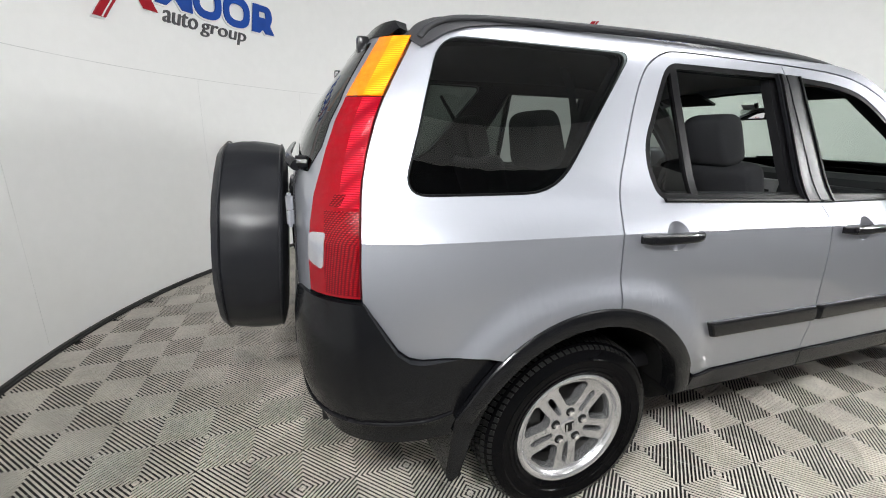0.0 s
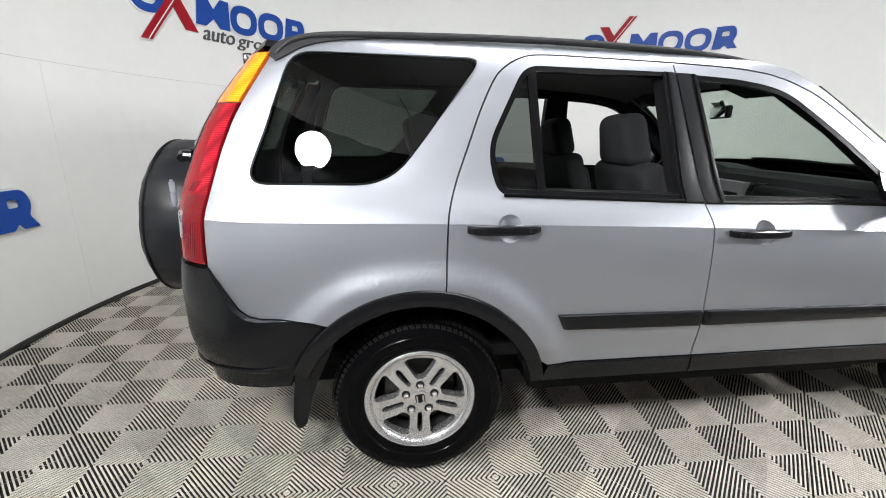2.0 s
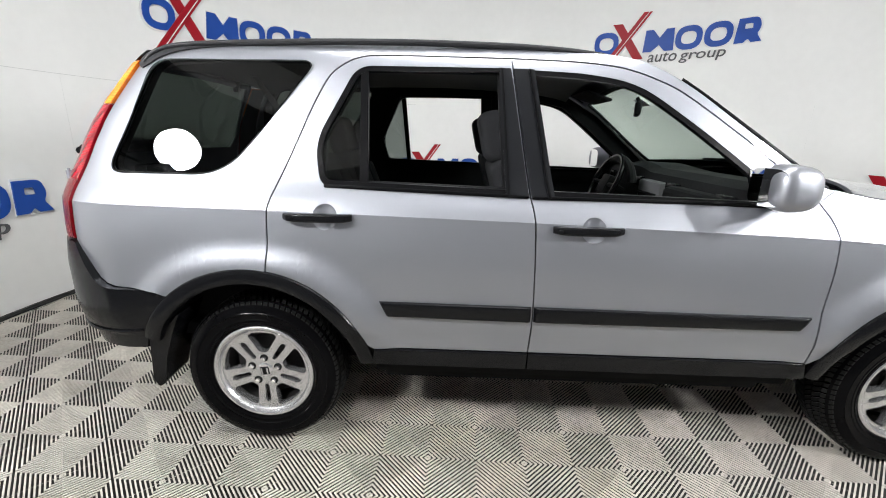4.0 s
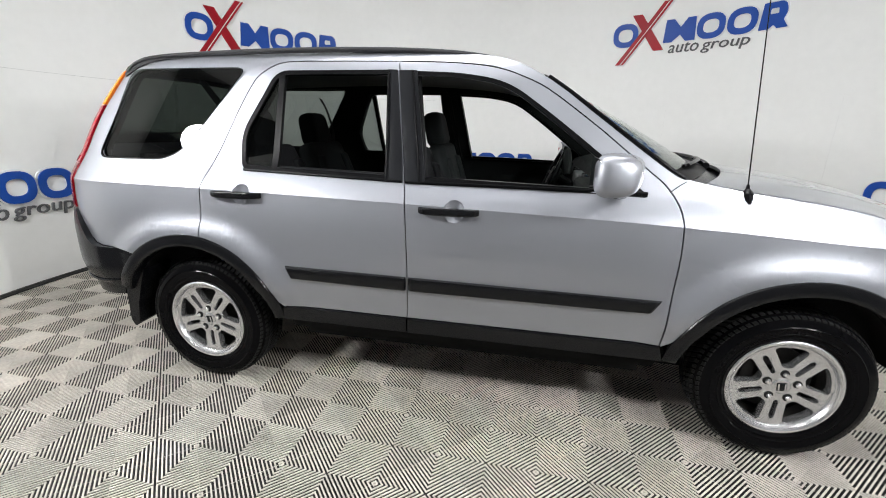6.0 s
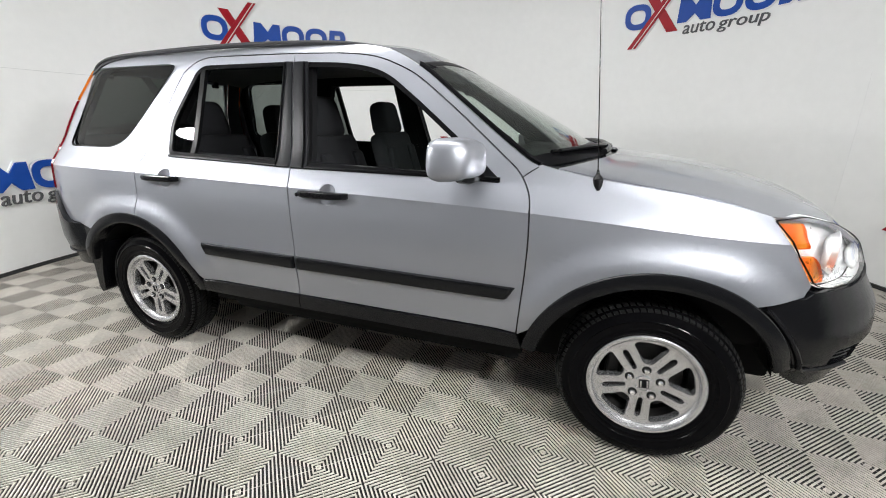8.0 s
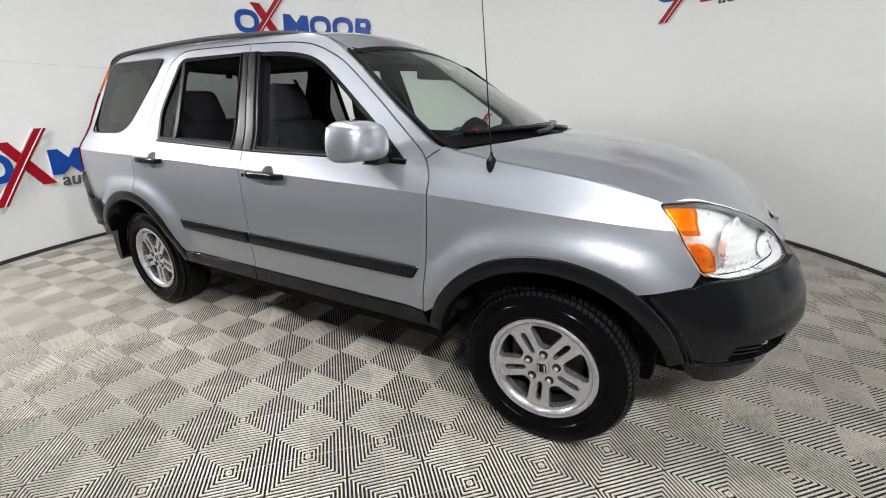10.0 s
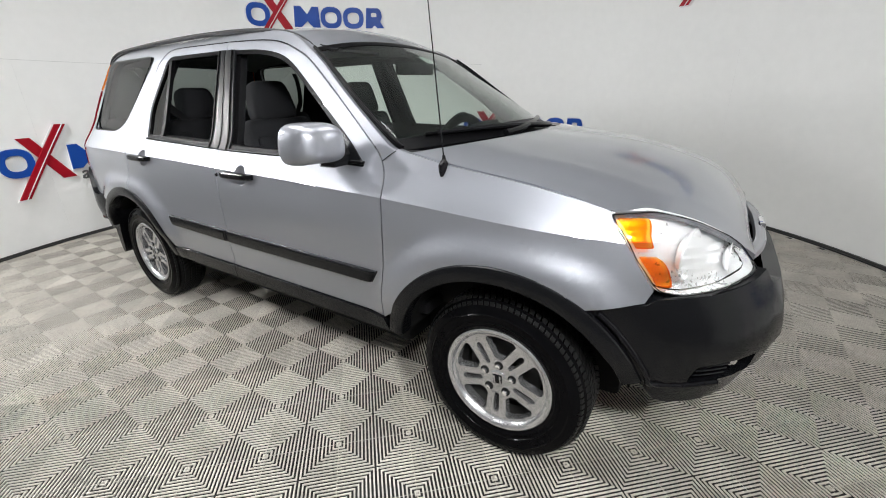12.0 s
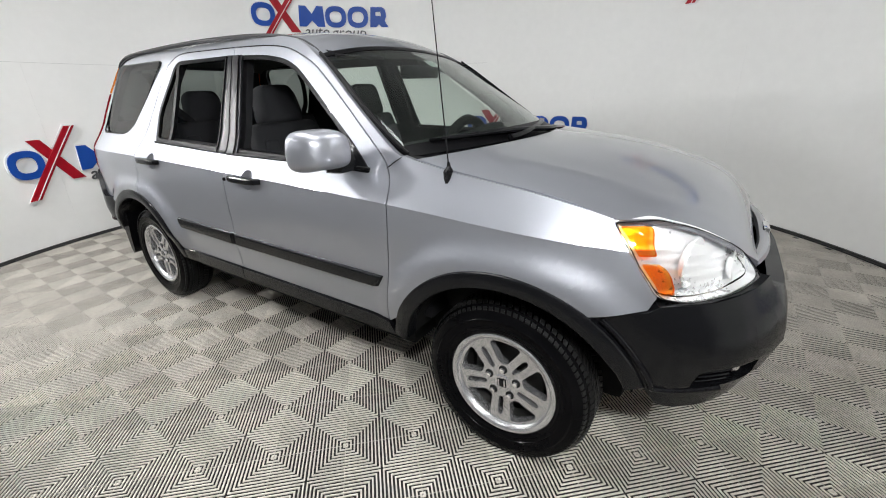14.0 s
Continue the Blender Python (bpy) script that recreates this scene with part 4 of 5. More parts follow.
bm = shell([whole([(0.001, 1.575), (edge[-1][0] + 0.030, 1.562), (edge[-1][0] + 0.038, 1.583), (edge[-1][0] - 0.02, 1.612), (0.001, 1.622)])], rear, 0.05, 0.04, 0.004)
part("rear_header", bm, M_CLAD, tailgate)
bm = bmesh.new()
tube(bm, [rear(-0.535, 1.205, 0.0), rear(-0.53, 1.208, 0.03)], [0.022, 0.018], 12)
tube(bm, [rear(-0.545, 1.20, 0.03), rear(-0.50, 1.212, 0.04), rear(-0.40, 1.222, 0.035), rear(-0.1, 1.235, 0.025), rear(0.15, 1.24, 0.018)], [0.016, 0.014, 0.010, 0.008, 0.006], 8)
part("rear_wiper", bm, M_GLOSSBLACK, tailgate, "black rear wiper")
for s in (-0.40, 0.40):
    bm = bmesh.new()
    c0 = rear(s, 1.55, 0.006)
    box(bm, c0.x - 0.018, c0.x + 0.018, c0.y - 0.022, c0.y + 0.022, c0.z - 0.028, c0.z + 0.022, 0.009)
    part("glass_hinge", bm, M_GLOSSBLACK, tailgate)
spare_at = pose(-0.992, -0.066, 0.892, 0, 3.5)
bm = bmesh.new()
lathe(bm, [(0.001, -0.112), (0.28, -0.115), (0.330, -0.108), (0.347, -0.092), (0.351, -0.084), (0.346, -0.080), (0.354, -0.04), (0.357, 0.0), (0.354, 0.06), (0.350, 0.088), (0.353, 0.092), (0.346, 0.100), (0.29, 0.112), (0.001, 0.115)], 72, "X")
for v in bm.verts:
    q = math.atan2(v.co.z, v.co.y)
    v.co += Vector((0, v.co.y, v.co.z)).normalized() * (0.0025 * math.sin(9 * q + 30 * v.co.x) + 0.002 * math.sin(23 * q)) * (1 if math.hypot(v.co.y, v.co.z) > 0.3 else 0)
bmesh.ops.transform(bm, matrix=spare_at, verts=bm.verts)
part("spare_wheel_cover", bm, M_VINYL, tailgate, "black vinyl spare wheel cover")
for r, xx in ((0.351, -0.086), (0.353, 0.093)):
    bm = bmesh.new()
    tube(bm, [spare_at @ Vector((xx, r * math.cos(a), r * math.sin(a))) for a in np.linspace(0, 2 * math.pi, 73)], 0.0028, 6, up=(1, 0, 0))
    part("cover_piping", bm, M_VINYL, tailgate)
bm = bmesh.new()
box(bm, -0.86, -0.78, -0.25, 0.05, 0.86, 1.12, 0.02)
part("spare_bracket", bm, M_CLAD, tailgate)
bm = bmesh.new()
for z0, z1, r in ((1.045, 1.083, 0.010), (1.086, 1.122, 0.010), (1.036, 1.130, 0.0055)):
    tube(bm, [(-0.853, -0.60, z0), (-0.853, -0.60, z1)], r, 12)
part("hinge", bm, M_PAINT, tailgate, "painted hinge knuckle")

bm = bmesh.new()
lathe(bm, [(0.022, -0.66), (0.024, -0.80), (0.021, -0.802), (0.020, -0.74)], 20, "X")
bmesh.ops.translate(bm, verts=bm.verts, vec=(0, -0.50, 0.345))
part("exhaust_tip", bm, M_STEEL, car, "dull steel exhaust tip")

# mud flaps
for cx, pts in ((0, [(-0.300, 0.60), (-0.372, 0.53), (-0.437, 0.52), (-0.448, 0.42), (-0.462, 0.29), (-0.445, 0.25), (-0.415, 0.27), (-0.385, 0.40), (-0.345, 0.50)]), ):
    bm = bmesh.new()
    a = [bm.verts.new((x, -0.845 + 0.05 * (0.55 - z), z)) for x, z in fillet(pts, 0.015, 3)]
    b = [bm.verts.new((v.co.x - 0.012, -0.66, v.co.z)) for v in a]
    bm.faces.new(a)
    bm.faces.new(b[::-1])
    for k in range(len(a)):
        bm.faces.new((a[k - 1], b[k - 1], b[k], a[k]))
    pair("mud_flap", bm, M_CLAD, (car, car), "black rubber mud flap")

# grille and badge plate
bm = shell([[(-0.43, 0.745), (0.43, 0.745), (0.45, 0.80), (0.40, 0.862), (-0.40, 0.862), (-0.45, 0.80)]], nose, 0.02, 0.05, -0.075)
grille = part("grille", bm, M_DARK, car, "dark grille with a chrome bar")
bm = bmesh.new()
tube(bm, [nose(s, 0.805, -0.045) for s in np.linspace(-0.42, 0.42, 24)], 0.020, 8, 0.8)
part("grille_bar", bm, M_PAINT, grille)
bm = bmesh.new()
box(bm, 3.335, 3.357, -0.055, 0.055, 0.752, 0.832, 0.008)
part("badge_plate", bm, M_CHROME, grille, "plain chrome badge plate")

# aerial
WHIP_FOOT, WHIP_TIP = Vector((2.369, -0.747, 1.10)), Vector((2.275, -0.749, 2.100))
bm = bmesh.new()
tube(bm, [(2.375, -0.772, 1.048), (2.373, -0.762, 1.060), (2.371, -0.752, 1.082), (2.370, -0.748, 1.092), (2.369, -0.747, 1.104), (2.368, -0.746, 1.118)], [0.005, 0.014, 0.019, 0.016, 0.007, 0.005], 12)
aerial = part("aerial", bm, M_GLOSSBLACK, car, "long thin whip aerial on the wing")
bm = bmesh.new()
tube(bm, [WHIP_FOOT, WHIP_FOOT.lerp(WHIP_TIP, 0.5), WHIP_TIP], [0.0024, 0.0019, 0.0014], 6)
part("whip", bm, M_GLOSSBLACK, aerial)

# wipers on the screen
for a, b in (((0.28, -0.02), (-0.78, 0.13)), ((-0.40, -0.02), (0.42, 0.13))):
    bm = bmesh.new()
    pts = []
    for t in np.linspace(0, 1, 12):
        u, v = a[0] + (b[0] - a[0]) * t, max(a[1] + (b[1] - a[1]) * t, 0.0)
        pts.append(screen_point(u, v, 0.014 + 0.010 * math.sin(math.pi * t)))
    tube(bm, pts, [0.015 - 0.007 * t for t in np.linspace(0, 1, 12)], 8)
    wiper = part("wiper", bm, M_GLOSSBLACK, car, "black windscreen wiper")
    bm = bmesh.new()
    pts = [screen_point(a[0] + (b[0] - a[0]) * t, max(a[1] + (b[1] - a[1]) * t, 0) + 0.012, 0.010) for t in np.linspace(0.35, 1.05, 12)]
    tube(bm, pts, 0.008, 6)
    part("wiper_blade", bm, M_RUBBER, wiper)


# ---- wheels ----
def build_wheel():
    hub = new("wheel")
    hub.parent = car
    tagged(hub, "five twin-spoke silver alloy wheel with a black tyre")
    bm = bmesh.new()
    lathe(bm, [(0.196, -0.075), (0.208, -0.090), (0.218, -0.098), (0.222, -0.101), (0.226, -0.1015), (0.229, -0.100), (0.238, -0.1025), (0.2395, -0.1045), (0.243, -0.1045), (0.2445, -0.1035), (0.268, -0.107), (0.271, -0.1095), (0.274, -0.107), (0.290, -0.103), (0.308, -0.093), (0.316, -0.083), (0.320, -0.076), (0.323, 0.0), (0.320, 0.076), (0.308, 0.093), (0.265, 0.106), (0.222, 0.096), (0.196, 0.075)], 96)
    part("tyre", bm, M_RUBBER, hub, "black rubber tyre")
    bm = bmesh.new()
    n = 84
    for k in range(n):
        a = 2 * math.pi * k / n
        for y0, y1, sh, lean in ((-0.096, -0.060, 0.0, 0.012), (-0.054, -0.020, 0.5, 0.02), (-0.014, 0.014, 0.2, 0.02), (0.020, 0.054, 0.5, -0.02), (0.060, 0.096, 0.0, -0.012)):
            a0, a1 = a + sh * 2 * math.pi / n, a + (sh + 0.70) * 2 * math.pi / n
            edge_r = [0.308 if abs(y0) > 0.09 else 0.329, 0.308 if abs(y1) > 0.09 else 0.329]
            vs = []
            for y, ro in ((y0, edge_r[0]), (y1, edge_r[1])):
                off = lean * (0 if y == y0 else 1) / 0.32
                for r in (ro - 0.014, ro):
                    for q in (a0 + off, a1 + off):
                        vs.append(bm.verts.new((r * math.cos(q), y, r * math.sin(q))))
            i = vs
            for f in ((2, 3, 7, 6), (0, 2, 6, 4), (1, 5, 7, 3), (0, 1, 3, 2), (4, 6, 7, 5)):
                bm.faces.new([i[j] for j in f])
    part("tread", bm, M_TREAD, hub, "tyre tread, its rubber paler to look lit", smooth=False)
    bm = bmesh.new()
    lathe(bm, [(0.181, -0.050), (0.1815, -0.074), (0.183, -0.079), (0.186, -0.083), (0.190, -0.092), (0.197, -0.0965), (0.204, -0.097), (0.209, -0.094), (0.210, -0.080), (0.204, -0.070)], 84)
    part("rim", bm, M_ALLOY, hub, "bright alloy rim")
    # Inside of the rim, darker than the alloy for the shade in there.
    bm = bmesh.new()
    lathe(bm, [(0.182, -0.052), (0.174, -0.030), (0.160, -0.010), (0.160, 0.030), (0.175, 0.075)], 60)
    part("barrel", bm, M_STEEL, hub, "inside of the rim, its shade put into dark steel")
    # the face: five twin spokes with a long slot in each and five open windows between them
    def turned_loop(points, radius, ang):
        c, q = math.cos(ang), math.sin(ang)
        return [(r * c - w * q, r * q + w * c) for r, w in fillet(points, radius, 4)]

    loops = [[(0.1835 * math.cos(2 * math.pi * k / 80), 0.1835 * math.sin(2 * math.pi * k / 80)) for k in range(80)]]
    for k in range(5):
        ang = radians(90 + 72 * k)
        loops.append(turned_loop([(0.084, -0.018), (0.100, -0.026), (0.156, -0.061), (0.166, -0.052), (0.174, 0.0), (0.166, 0.052), (0.156, 0.061), (0.100, 0.026), (0.084, 0.018)], [0.010, 0.02, 0.008, 0.010, 0.04, 0.010, 0.008, 0.02, 0.010], ang))
        loops.append(turned_loop([(0.064, -0.0085), (0.146, -0.0115), (0.154, 0.0), (0.146, 0.0115), (0.064, 0.0085)], [0.008, 0.010, 0.004, 0.010, 0.008], ang + radians(36)))

    def face(u, v, d):
        return Vector((u, -0.076 - d, v))

    bm = shell(loops, face, 0.034, 0.02)
    bmesh.ops.bevel(bm, geom=[e for e in bm.edges if len(e.link_faces) == 2 and e.calc_face_angle(0) > 0.8], offset=0.0080, segments=4, affect="EDGES", profile=0.5, clamp_overlap=True)
    spokes = part("spokes", bm, M_ALLOY, hub, "twin alloy spokes")
    for f in spokes.data.polygons:
        if abs(f.normal.y) > 0.999:
            f.use_smooth = False
    bm = bmesh.new()
    lathe(bm, [(0.001, -0.0815), (0.029, -0.0805), (0.033, -0.078), (0.034, -0.066)], 36)
    part("hub_cap", bm, M_ALLOY, hub, "silver hub cap with a plain raised mark")
    bm = bmesh.new()
    box(bm, -0.019, 0.019, -0.0830, -0.074, -0.019, 0.019, 0.005)
    bmesh.ops.rotate(bm, verts=bm.verts, cent=(0, 0, 0), matrix=Matrix.Rotation(radians(-8), 3, "Y"))
    part("cap_mark", bm, M_GLOSSBLACK, hub)
    bm = bmesh.new()
    for x0 in (-0.0145, 0.0085):
        box(bm, x0, x0 + 0.006, -0.0850, -0.078, -0.0145, 0.0145, 0.001)
    bmesh.ops.rotate(bm, verts=bm.verts, cent=(0, 0, 0), matrix=Matrix.Rotation(radians(-8), 3, "Y"))
    part("cap_bars", bm, M_ALLOY, hub)
    bm = bmesh.new()
    box(bm, -0.135, -0.085, -0.035, 0.03, -0.02, 0.085, 0.012)
    part("brake_caliper", bm, M_STEEL, hub, "dull steel brake caliper")
    for k in range(5):
        a = radians(90 + 72 * k)
        # A flat black disc stands for the shade in the nut's recess.
        bm = bmesh.new()
        lathe(bm, [(0.001, -0.0775), (0.0165, -0.0775), (0.0165, -0.06)], 16)
        bmesh.ops.translate(bm, verts=bm.verts, vec=(0.057 * math.cos(a), 0, 0.057 * math.sin(a)))
        part("nut_recess_shade", bm, M_DARK, hub)
        bm = bmesh.new()
        lathe(bm, [(0.0115, -0.050), (0.0115, -0.083), (0.009, -0.089), (0.001, -0.0905)], 6)
        bmesh.ops.translate(bm, verts=bm.verts, vec=(0.057 * math.cos(a), 0, 0.057 * math.sin(a)))
        part("wheel_nut", bm, M_CHROME, hub, smooth=False)
    bm = bmesh.new()
    lathe(bm, [(0.06, -0.012), (0.14, -0.012), (0.142, -0.002), (0.06, -0.002)], 40)
    part("brake_disc", bm, M_STEEL, hub, "dull steel brake disc")
    # Black disc put where the wheel's inside is only in shade.
    bm = bmesh.new()
    lathe(bm, [(0.204, 0.0), (0.20, 0.055), (0.001, 0.06)], 40)
    part("wheel_inner_shade", bm, M_DARK, hub)
    return hub


wheel = build_wheel()
wheel.matrix_basis = pose(0, -0.726, 0.331)
for m in (pose(2.62, -0.726, 0.331, 0, 2), pose(0, 0.726, 0.331, 0, 0, 180), pose(2.62, 0.726, 0.331, 0, 20, 180)):
    copy_thing(wheel, m)

# ---- underside and cabin ----
bm = bmesh.new()
box(bm, -0.66, 3.0, -0.50, 0.50, 0.225, 0.44, 0.03)
box(bm, 0.46, 2.15, -0.785, 0.785, 0.335, 0.44, 0.02)
box(bm, 0.48, 2.12, -0.68, 0.68, 0.245, 0.33, 0.02)
box(bm, 2.96, 3.12, -0.50, 0.50, 0.27, 0.50, 0.03)
box(bm, 2.12, 3.0, -0.53, 0.53, 0.21, 0.44, 0.03)
part("underbody", bm, M_DARK, car)
bm = bmesh.new()
box(bm, -0.70, 2.25, -0.72, 0.72, 0.44, 0.50, 0.02)
box(bm, 2.20, 3.10, -0.60, 0.60, 0.44, 0.86, 0.05)
box(bm, -0.72, 0.10, -0.66, 0.66, 0.50, 0.72, 0.03)
part("cabin_floor", bm, M_CABIN, car)
trim_out = [(-0.62, 0.86), (-0.60, 1.12), (-0.52, 1.45), (-0.40, 1.60), (0.3, 1.625), (1.1, 1.61), (1.42, 1.58), (1.70, 1.43), (1.95, 1.24), (2.12, 1.10), (2.14, 0.46), (0.50, 0.46)] + arc(0, 0.465, 20, 128) + [(-0.50, 0.70)]
holes = [shifted(LIGHT_QUARTER, -0.0) , [(0.262, 1.262), (0.288, 1.125), (0.955, 1.108), (0.925, 1.532), (0.40, 1.536)], [(1.14, 1.085), (2.0, 1.070), (1.68, 1.338), (1.46, 1.485), (1.27, 1.527), (1.065, 1.538)]]
bm = shell([trim_out] + holes, lambda x, z, d: side(x, z, d), 0.035, 0.08, -0.028)
pair("door_trim", bm, M_CABIN, (car, car), "dark grey inner trim")


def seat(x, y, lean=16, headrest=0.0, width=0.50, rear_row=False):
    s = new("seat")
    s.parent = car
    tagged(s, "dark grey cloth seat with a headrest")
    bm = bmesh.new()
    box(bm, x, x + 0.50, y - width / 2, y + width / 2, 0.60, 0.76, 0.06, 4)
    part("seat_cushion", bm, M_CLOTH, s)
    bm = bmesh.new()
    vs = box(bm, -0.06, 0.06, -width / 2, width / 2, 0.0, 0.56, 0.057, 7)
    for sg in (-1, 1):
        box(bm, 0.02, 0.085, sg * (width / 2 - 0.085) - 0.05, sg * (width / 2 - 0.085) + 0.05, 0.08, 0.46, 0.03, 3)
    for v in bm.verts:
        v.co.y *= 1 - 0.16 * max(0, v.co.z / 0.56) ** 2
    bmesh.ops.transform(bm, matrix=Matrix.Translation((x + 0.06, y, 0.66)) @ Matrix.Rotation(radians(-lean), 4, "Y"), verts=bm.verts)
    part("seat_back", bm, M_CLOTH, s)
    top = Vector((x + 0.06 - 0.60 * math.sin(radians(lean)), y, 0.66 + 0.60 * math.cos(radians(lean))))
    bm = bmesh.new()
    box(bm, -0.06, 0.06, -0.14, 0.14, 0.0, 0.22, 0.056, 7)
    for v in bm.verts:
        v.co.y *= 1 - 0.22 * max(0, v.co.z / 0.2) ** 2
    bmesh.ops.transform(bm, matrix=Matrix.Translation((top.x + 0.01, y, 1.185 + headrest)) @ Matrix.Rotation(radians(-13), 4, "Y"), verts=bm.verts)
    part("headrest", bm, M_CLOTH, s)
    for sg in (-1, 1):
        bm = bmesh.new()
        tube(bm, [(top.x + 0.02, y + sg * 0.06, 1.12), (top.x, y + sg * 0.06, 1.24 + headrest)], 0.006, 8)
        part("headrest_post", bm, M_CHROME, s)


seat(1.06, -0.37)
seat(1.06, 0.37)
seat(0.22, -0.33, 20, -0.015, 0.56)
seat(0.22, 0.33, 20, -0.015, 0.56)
# rear belts
bm = bmesh.new()
tube(bm, smooth_line([(-0.02, -0.60, 1.50), (0.03, -0.585, 1.42), (0.10, -0.53, 1.28), (0.13, -0.47, 1.20), (0.18, -0.40, 1.08)], 4), 0.024, 8, 0.06, up=(1, 0, 0))
pair("seat_belt", bm, M_CABIN, (car, car), "black woven seat belt")

# dashboard
rows = []
for y in np.linspace(-0.74, 0.74, 21):
    hump = 0.025 * max(0, 1 - abs((y - 0.37) / 0.22) ** 2)
    out = 0.05 * (1 - (y / 0.74) ** 2)
    rows.append([(2.30 + out, y, 1.10), (2.12 + out, y, 1.128 + hump), (1.97, y, 1.135 + hump), (1.90, y, 1.11 + hump), (1.855, y, 1.04), (1.84, y, 0.92), (1.90, y, 0.74), (2.05, y, 0.62)])
dash = part("dashboard", thicken(grid_sheet(rows), 0.02), M_CABIN, car, "dark plastic dashboard")
bm = bmesh.new()
box(bm, 1.83, 1.90, -0.13, 0.13, 0.70, 1.075, 0.015)
part("centre_stack", bm, M_DASHGREY, dash, "grey centre console with radio")
for z in (0.98, 0.86):
    bm = bmesh.new()
    box(bm, 1.822, 1.832, -0.10, 0.10, z - 0.035, z + 0.035, 0.003)
    part("console_panel", bm, M_GLOSSBLACK, dash)
bm = bmesh.new()
vs = box(bm, 1.800, 1.905, -0.66, -0.20, 0.885, 1.075, 0.045, 4)
part("airbag_panel", bm, M_CABIN, dash, "rounded dark panel before the passenger")
bm = bmesh.new()
box(bm, 1.815, 1.90, -0.64, -0.20, 0.70, 0.872, 0.03, 3)
part("glovebox", bm, M_CABIN, dash)
bm = bmesh.new()
tube(bm, [(1.80, 0.37 + 0.215 * math.cos(a), 1.045 + 0.125 * math.sin(a)) for a in np.linspace(0, math.pi, 21)], 0.028, 10, up=(1, 0, 0))
part("binnacle", bm, M_CABIN, dash, "dark hood over the dials")
for y in (-0.62, -0.2, 0.2, 0.62):
    bm = bmesh.new()
    box(bm, 1.845, 1.875, y - 0.055, y + 0.055, 1.03, 1.085, 0.012)
    part("air_vent", bm, M_GLOSSBLACK, dash)
steer = new("steering_wheel")
steer.parent = car
bm = bmesh.new()
tube(bm, [(0, 0.185 * math.cos(a), 0.185 * math.sin(a)) for a in np.linspace(0, 2 * math.pi, 41)], 0.015, 10, up=(1, 0, 0))
part("wheel_ring", bm, M_GLOSSBLACK, steer)
bm = bmesh.new()
box(bm, -0.01, 0.05, -0.07, 0.07, -0.07, 0.06, 0.02, 3)
for a in (0, 180, 270):
    tube(bm, [(0.01, 0.05 * math.cos(radians(a)), 0.05 * math.sin(radians(a))), (0, 0.18 * math.cos(radians(a)), 0.18 * math.sin(radians(a)))], 0.014, 8, up=(1, 0, 0))
part("wheel_boss", bm, M_CABIN, steer)
bm = bmesh.new()
tube(bm, [(0.03, 0, 0), (0.22, 0, -0.02)], 0.035, 12)
part("column", bm, M_CABIN, steer)
steer.matrix_basis = pose(1.72, 0.37, 1.02, 0, 24, 0)
bm = bmesh.new()
box(bm, 1.70, 1.730, -0.115, 0.115, 1.41, 1.475, 0.012, 3)
bmesh.ops.rotate(bm, verts=bm.verts, cent=(1.715, 0, 1.44), matrix=Matrix.Rotation(radians(-21), 3, "Z"))
room_mirror = part("inside_mirror", bm, M_CABIN, car, "dark rear-view mirror on the screen")
bm = bmesh.new()
tube(bm, [(1.718, 0, 1.460), (1.716, 0, 1.482), (1.705, 0, 1.502)], 0.010, 8)
part("mirror_stem", bm, M_CABIN, room_mirror)
bm = bmesh.new()
box(bm, 1.6965, 1.6995, -0.106, 0.106, 1.417, 1.468, 0.001)
bmesh.ops.rotate(bm, verts=bm.verts, cent=(1.715, 0, 1.44), matrix=Matrix.Rotation(radians(-21), 3, "Z"))
part("mirror_face", bm, M_MIRROR, room_mirror, "silvered mirror face")
for sg in (-1, 1):
    bm = bmesh.new()
    box(bm, 1.50, 1.66, sg * 0.37 - 0.16, sg * 0.37 + 0.16, 1.545, 1.56, 0.006)
    bmesh.ops.rotate(bm, verts=bm.verts, cent=(1.5, 0, 1.55), matrix=Matrix.Rotation(radians(18), 3, "Y"))
    part("sun_visor", bm, M_CABIN, car)

# the body settles on its springs
car.location.z = -0.006


# ---- lamps of the booth ----
def ring_light(az0, az1, r0, r1, z):
    """A broad curved glowing panel, unseen, added under the ceiling as fill light."""
    t = thing("ring_light", "unseen curved white fill panel added under the ceiling", "ceiling light", "", (CX, CY, z))
    sweep = [radians(q) for q in np.linspace(az0, az1, 70)]
    arc_row = lambda r, h: [(r * math.cos(q), r * math.sin(q), h) for q in sweep]
    bm = thicken(grid_sheet([arc_row(r0 - 0.03, 0.0), arc_row(r0 - 0.03, 0.06), arc_row(r1 + 0.03, 0.06), arc_row(r1 + 0.03, 0.0)]), 0.01)
    part("housing", bm, M_SIGNWHITE, t)
    bm = thicken(grid_sheet([arc_row(r0, 0.01), arc_row((r0 + r1) / 2, 0.01), arc_row(r1, 0.01)]), 0.004)
    part("diffuser", bm, M_FILL, t, smooth=False)


